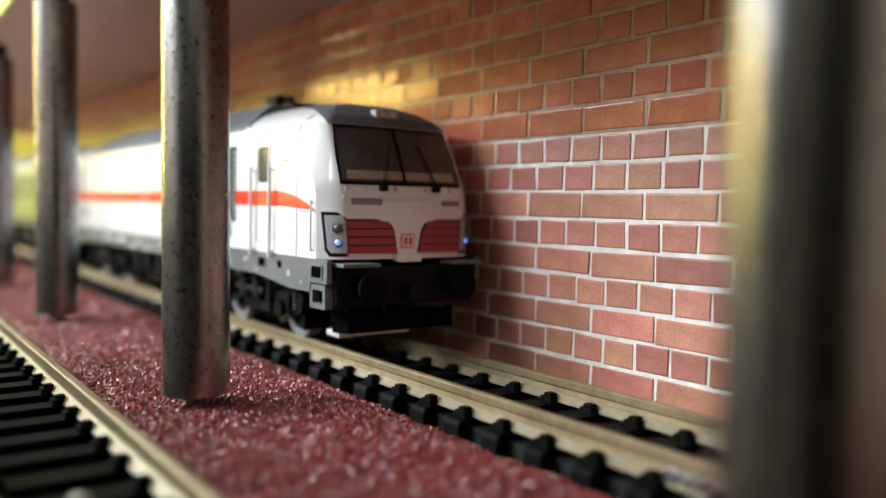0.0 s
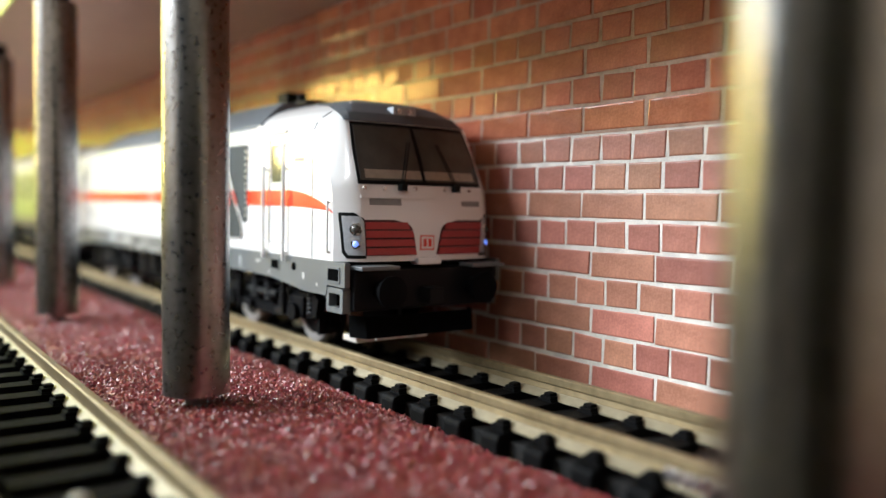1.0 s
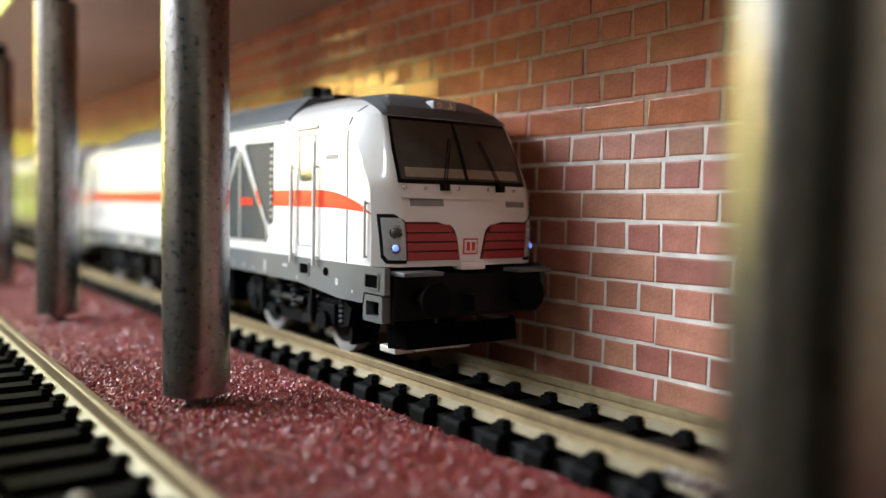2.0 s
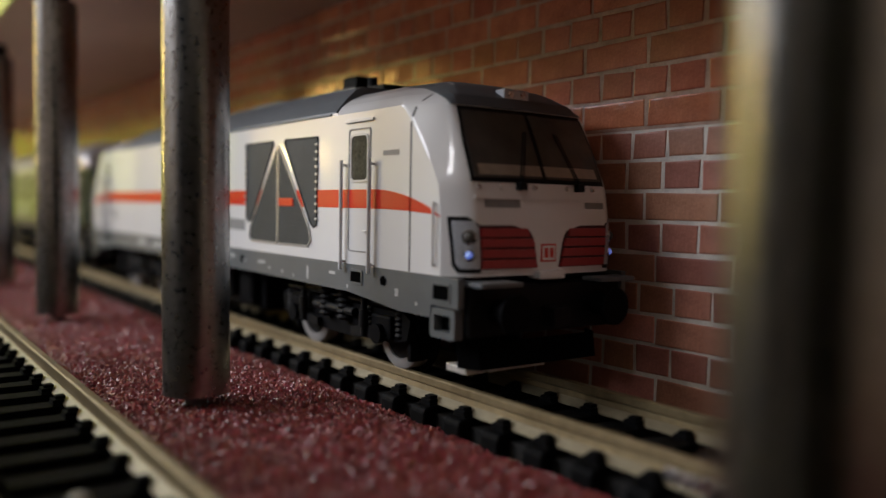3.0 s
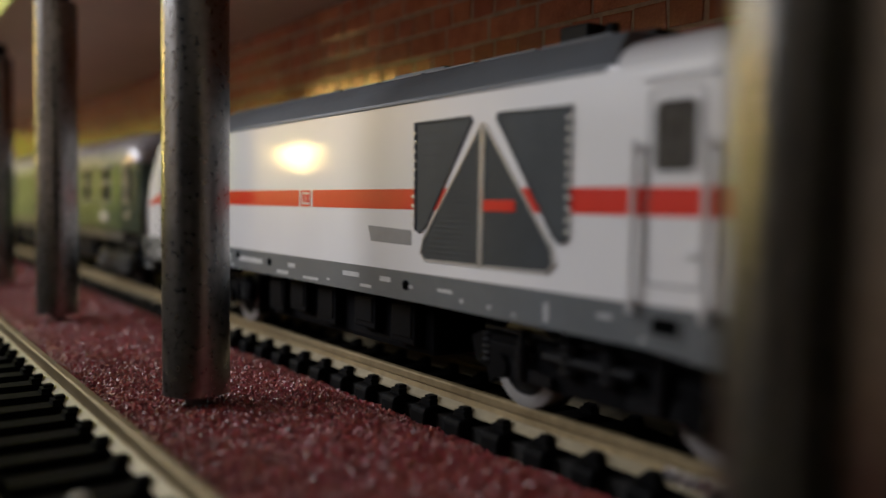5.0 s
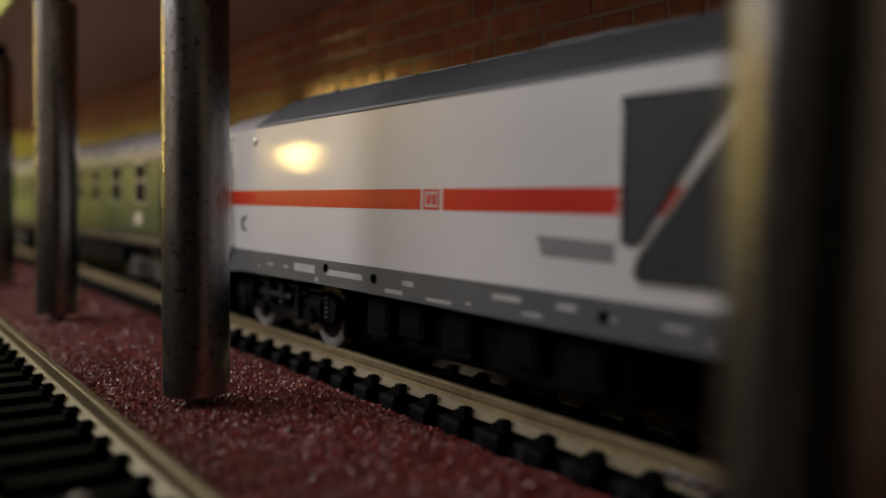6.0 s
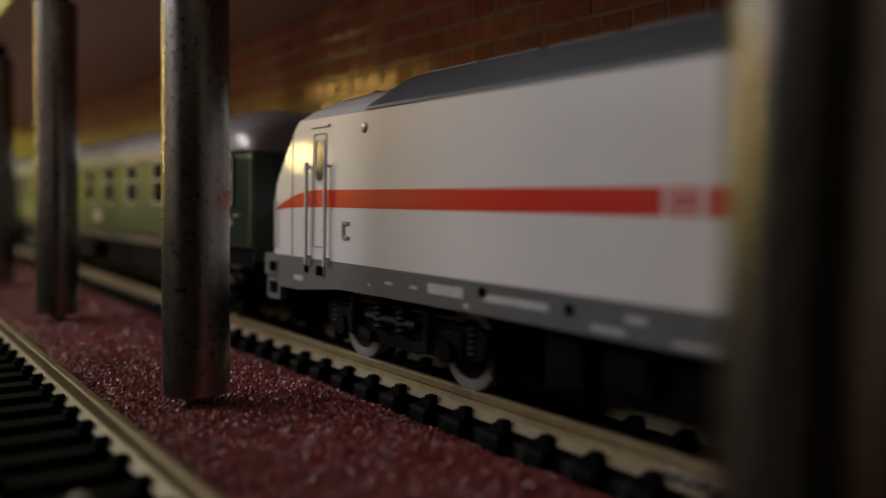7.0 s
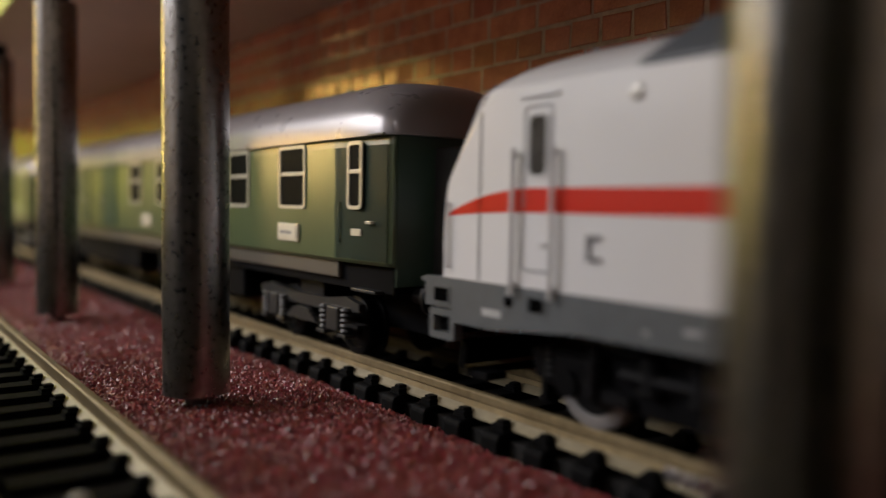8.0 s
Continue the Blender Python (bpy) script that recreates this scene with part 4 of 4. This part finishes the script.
    window(-Lc + 7.1, -Lc + 12.7, 26.6, 38.0, -16.4)
    x = -40.3
    while x > -Lc + 20:
        if not -225 < x < -160:
            window(x, x + 11.2, 26.5, 38.2, -B)
        x -= 26.9
    for x0, x1 in ((-183.5, -165.0), (-213.0, -199.0)):
        d = part("luggage_door", boxed(x0, x1, -B - 0.25, -B + 0.2, 19.0, 38.2, bevel=0.12), GREEN_END, c, "dark green luggage door")
        part("door_handle", boxed(x0 + 1.2, x0 + 2.2, -B - 0.7, -B - 0.2, 26.0, 28.4, bevel=0.1), CREAM, d)
    for px in (-40.3, -134.5, -Lc + 40):
        p = part("destination_board", boxed(px, px + 9.0, -B - 0.5, -B, 20.0, 23.4, bevel=0.15), CREAM, c, "small cream destination board")
        part("board_face", boxed(px + 0.7, px + 8.3, -B - 0.62, -B - 0.4, 20.6, 22.8), PLATE, p)
        for bx in (1.6, 4.2):
            part("printed_word", boxed(px + bx, px + bx + 2.2, -B - 0.68, -B - 0.55, 21.4, 22.0), PRINT_GREY, p)
    # lower skirt and end gangway
    part("skirt", boxed(-Lc + 20, -18, -15.2, 15.2, 14.2, 17.2, bevel=0.3), SKIRT, c, "grey-brown lower skirt")
    part("centre_sill", boxed(-Lc + 2, -2, -6, 6, 5.0, 12.8, bevel=0.4), UNDER, c)
    for x0, x1 in ((-130, -66), (-232, -150)):
        part("underfloor_box", boxed(x0, x1, -13.2, 13.2, 5.6, 14.0, bevel=0.6), UNDER, c)
    part("floor_pan", boxed(-Lc + 1, -1, -14.2, 14.2, 12.6, 17.2), UNDER, c)
    for x0, x1 in ((0.2, 6.0), (-Lc - 6.0, -Lc - 0.2)):
        bm = bmesh.new()
        rows = []
        for k, q in enumerate(np.linspace(x0, x1, 11)):
            d = 0.0 if k % 2 else 0.7
            rows.append([bm.verts.new((q, y, z)) for y, z in ((-7.5 + d, 14.5 + d), (7.5 - d, 14.5 + d), (7.5 - d, 37 - d), (-7.5 + d, 37 - d))])
        for a, d in zip(rows, rows[1:]):
            for j in range(4):
                bm.faces.new((a[j], a[(j + 1) % 4], d[(j + 1) % 4], d[j]))
        bm.faces.new(rows[0])
        bm.faces.new(rows[-1][::-1])
        part("gangway_bellows", bm, SOOT, c, "black rubber gangway bellows")
        for s in (-1, 1):
            e = 1 if x0 > 0 else -1
            bm = bmesh.new()
            xb = 0.2 if e > 0 else -Lc - 5.4
            cyl(bm, (xb, s * 10.2, 12.4), "x", 1.3, 1.3, 4.6, 16)
            cyl(bm, (xb + (4.6 if e > 0 else -0.2), s * 10.2, 12.4), "x", 2.9, 2.9, 0.8, 20)
            part("buffer", bm, BLACK, c, smooth=True)
    part("end_wall", boxed(0.05, 0.35, -14.6, 14.6, 14, 39.5), GREEN_END, c, "dark green coach end wall")
    # bogies with leaf and coil springs
    for cx in (-34.5, -Lc + 34.5):
        bogie = part("bogie", boxed(cx - 5, cx + 5, -12, 12, 7.5, 12.6, bevel=0.4), BLACK, c, "black spring bogie")
        for s in (-1, 1):
            bm = prism(bmesh.new(), [(cx - 21, 9.6), (cx - 16, 10.6), (cx - 8, 9.6), (cx + 8, 9.6), (cx + 16, 10.6), (cx + 21, 9.6), (cx + 21, 8.2), (cx + 9, 7.4), (cx - 9, 7.4), (cx - 21, 8.2)], *sorted((s * 12.2, s * 13.4)))
            part("side_frame", bm, BOGIE_GREY, bogie)
        for w in (-13.0, 13.0):
            for s in (-1, 1):
                bm = boxed(cx + w - 2.2, cx + w + 2.2, *sorted((s * 12.4, s * 14.6)), 4.0, 8.6, bevel=0.4)
                part("axle_box", bm, BOGIE_GREY, bogie)
                for dx in (-4.0, 4.0):
                    part("coil_spring", coil(bmesh.new(), cx + w + dx, s * 13.6, 3.9, 8.6, 1.3, 5), BOGIE_GREY, bogie)
                    part("spring_seat", boxed(cx + w + dx - 1.5, cx + w + dx + 1.5, *sorted((s * 12.4, s * 14.8)), 3.2, 3.9, bevel=0.15), BOGIE_GREY, bogie)
            wheelset(c, cx + w, 6.4, True)
        for s in (-1, 1):
            steps = [(7 - k * 1.2 - (0.9 if j else 0), 4.6 + k * 0.7 + 0.35 * j) for k in range(4) for j in (0, 1)]
            bm = prism(bmesh.new(), [(cx + a, z) for a, z in steps] + [(cx - a, z) for a, z in steps[::-1]], *sorted((s * 13.4, s * 14.4)))
            part("leaf_spring", bm, BOGIE_GREY, bogie)
            part("brake_step", boxed(cx + 19, cx + 23, *sorted((s * 12.6, s * 14.8)), 5.6, 6.2), BLACK, bogie)
    moving.append((c, first_x))
    return c


locomotive()
coach(COACH_X, "bottle green model passenger coach with silver roof")
coach(COACH_X - COACH_LEN - 12.0, "bottle green model passenger coach with silver roof")


# ---- brick wall: embossed card on a board ----
JOINT = 0.66
wall = tagged(part("wall_brick", boxed(X0, X1, WALL_Y + 0.22, WALL_Y + 8, -8.0, DECK_Z), MORTAR), "embossed red brick card wall with pale joints", "wall", kind="structure")
# joint sheet of the upper courses, coloured darker for the shade there
part("upper_card", boxed(X0, X1, WALL_Y + 0.12, WALL_Y + 0.3, 40.6, DECK_Z), MORTAR_SHADED, wall, "upper sheet of brick card, joints browned as if in shade")
# courses: foot, height, brick length, one joint's place
COURSES = [(-5.2 + 5.09 * k, 5.09, ln, ph) for k, (ln, ph) in enumerate(
    ((14.4, 50.0), (7.25, 45.6), (14.4, 49.6), (7.25, 45.9), (14.4, 49.3), (7.25, 43.0), (14.4, 46.7), (7.5, 49.6), (7.2, 43.8)))]
COURSES += [(40.7 + 5.12 * k, 5.12, ln, ph) for k, (ln, ph) in enumerate(
    ((14.5, 32.1), (7.25, 43.6), (14.5, 32.1), (7.25, 43.0), (14.5, 19.3), (7.25, 42.6), (14.5, 31.0), (7.25, 43.4)))]


def brick_shape(length, height, rnd):
    w, h = length - JOINT, height - JOINT
    o = [(x + rnd.uniform(-0.2, 0.2), z + rnd.uniform(-0.17, 0.17)) for x, z in ((-w / 2, -h / 2), (w / 2, -h / 2), (w / 2, h / 2), (-w / 2, h / 2))]
    vs = [((x - math.copysign(k, x)) * MM, y * MM, (z - math.copysign(k, z)) * MM) for k, y in ((0.0, 0.3), (0.04, 0.12), (0.16, 0.03), (0.34, 0.0)) for x, z in o]
    fs = [(i + r * 4, (i + 1) % 4 + r * 4, (i + 1) % 4 + r * 4 + 4, i + r * 4 + 4) for r in range(3) for i in range(4)] + [(12, 13, 14, 15)]
    return vs, fs


def brick_wall():
    rnd = random.Random(3)
    meshes, count = {}, 0
    rest = {True: ([], []), False: ([], [])}
    for z0, h, ln, ph in COURSES:
        zc = z0 + h / 2
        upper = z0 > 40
        if (ln, h) not in meshes:
            meshes[(ln, h)] = []
            for k in range(5):
                vs, fs = brick_shape(ln, h, rnd)
                me = bpy.data.meshes.new("brick")
                me.from_pydata(vs, [], fs)
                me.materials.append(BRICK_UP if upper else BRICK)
                meshes[(ln, h)].append((me, vs, fs))
        x = ph + ln / 2 - ln * int((ph - X0 - ln) / ln)
        while x < X1 - ln:
            me, vs, fs = rnd.choice(meshes[(ln, h)])
            place = Vector(((x + rnd.uniform(-0.12, 0.12)) * MM, (WALL_Y - (0.1 if upper else 0) + rnd.uniform(-0.03, 0.05)) * MM, (zc + rnd.uniform(-0.1, 0.1)) * MM))
            turn = Euler((rnd.uniform(-0.006, 0.006), rnd.uniform(-0.014, 0.014), rnd.uniform(-0.02, 0.02)))
            if -10 < x < 92 and zc < 63 and count < 300:
                ob = new("brick", me)
                ob.parent = wall
                ob.location, ob.rotation_euler = place, turn
                count += 1
            else:
                V, F = rest[upper]
                k = len(V)
                t = turn.to_matrix()
                V += [tuple(t @ Vector(v) + place) for v in vs]
                F += [tuple(k + i for i in f) for f in fs]
            x += ln
    for upper, (V, F) in rest.items():
        me = bpy.data.meshes.new("brickwork")
        me.from_pydata(V, [], F)
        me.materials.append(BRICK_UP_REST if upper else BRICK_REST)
        ob = new("brickwork", me)
        ob.parent = wall
        tagged(ob, kind="stuff")


brick_wall()


def motions():
    """The train draws past; its wheels roll with it."""
    times = [round(0.1 * k, 2) for k in range(81)]
    for ob, x in moving:
        walk(ob, [(t, pose((x + travelled(t)) * MM, 0, 0)) for t in times])
    for ob, x, r in turning:
        z = ob.location.z
        walk(ob, [(t, pose(x * MM, 0, z, 0, math.degrees(travelled(t) / r), 0)) for t in times])


motions()
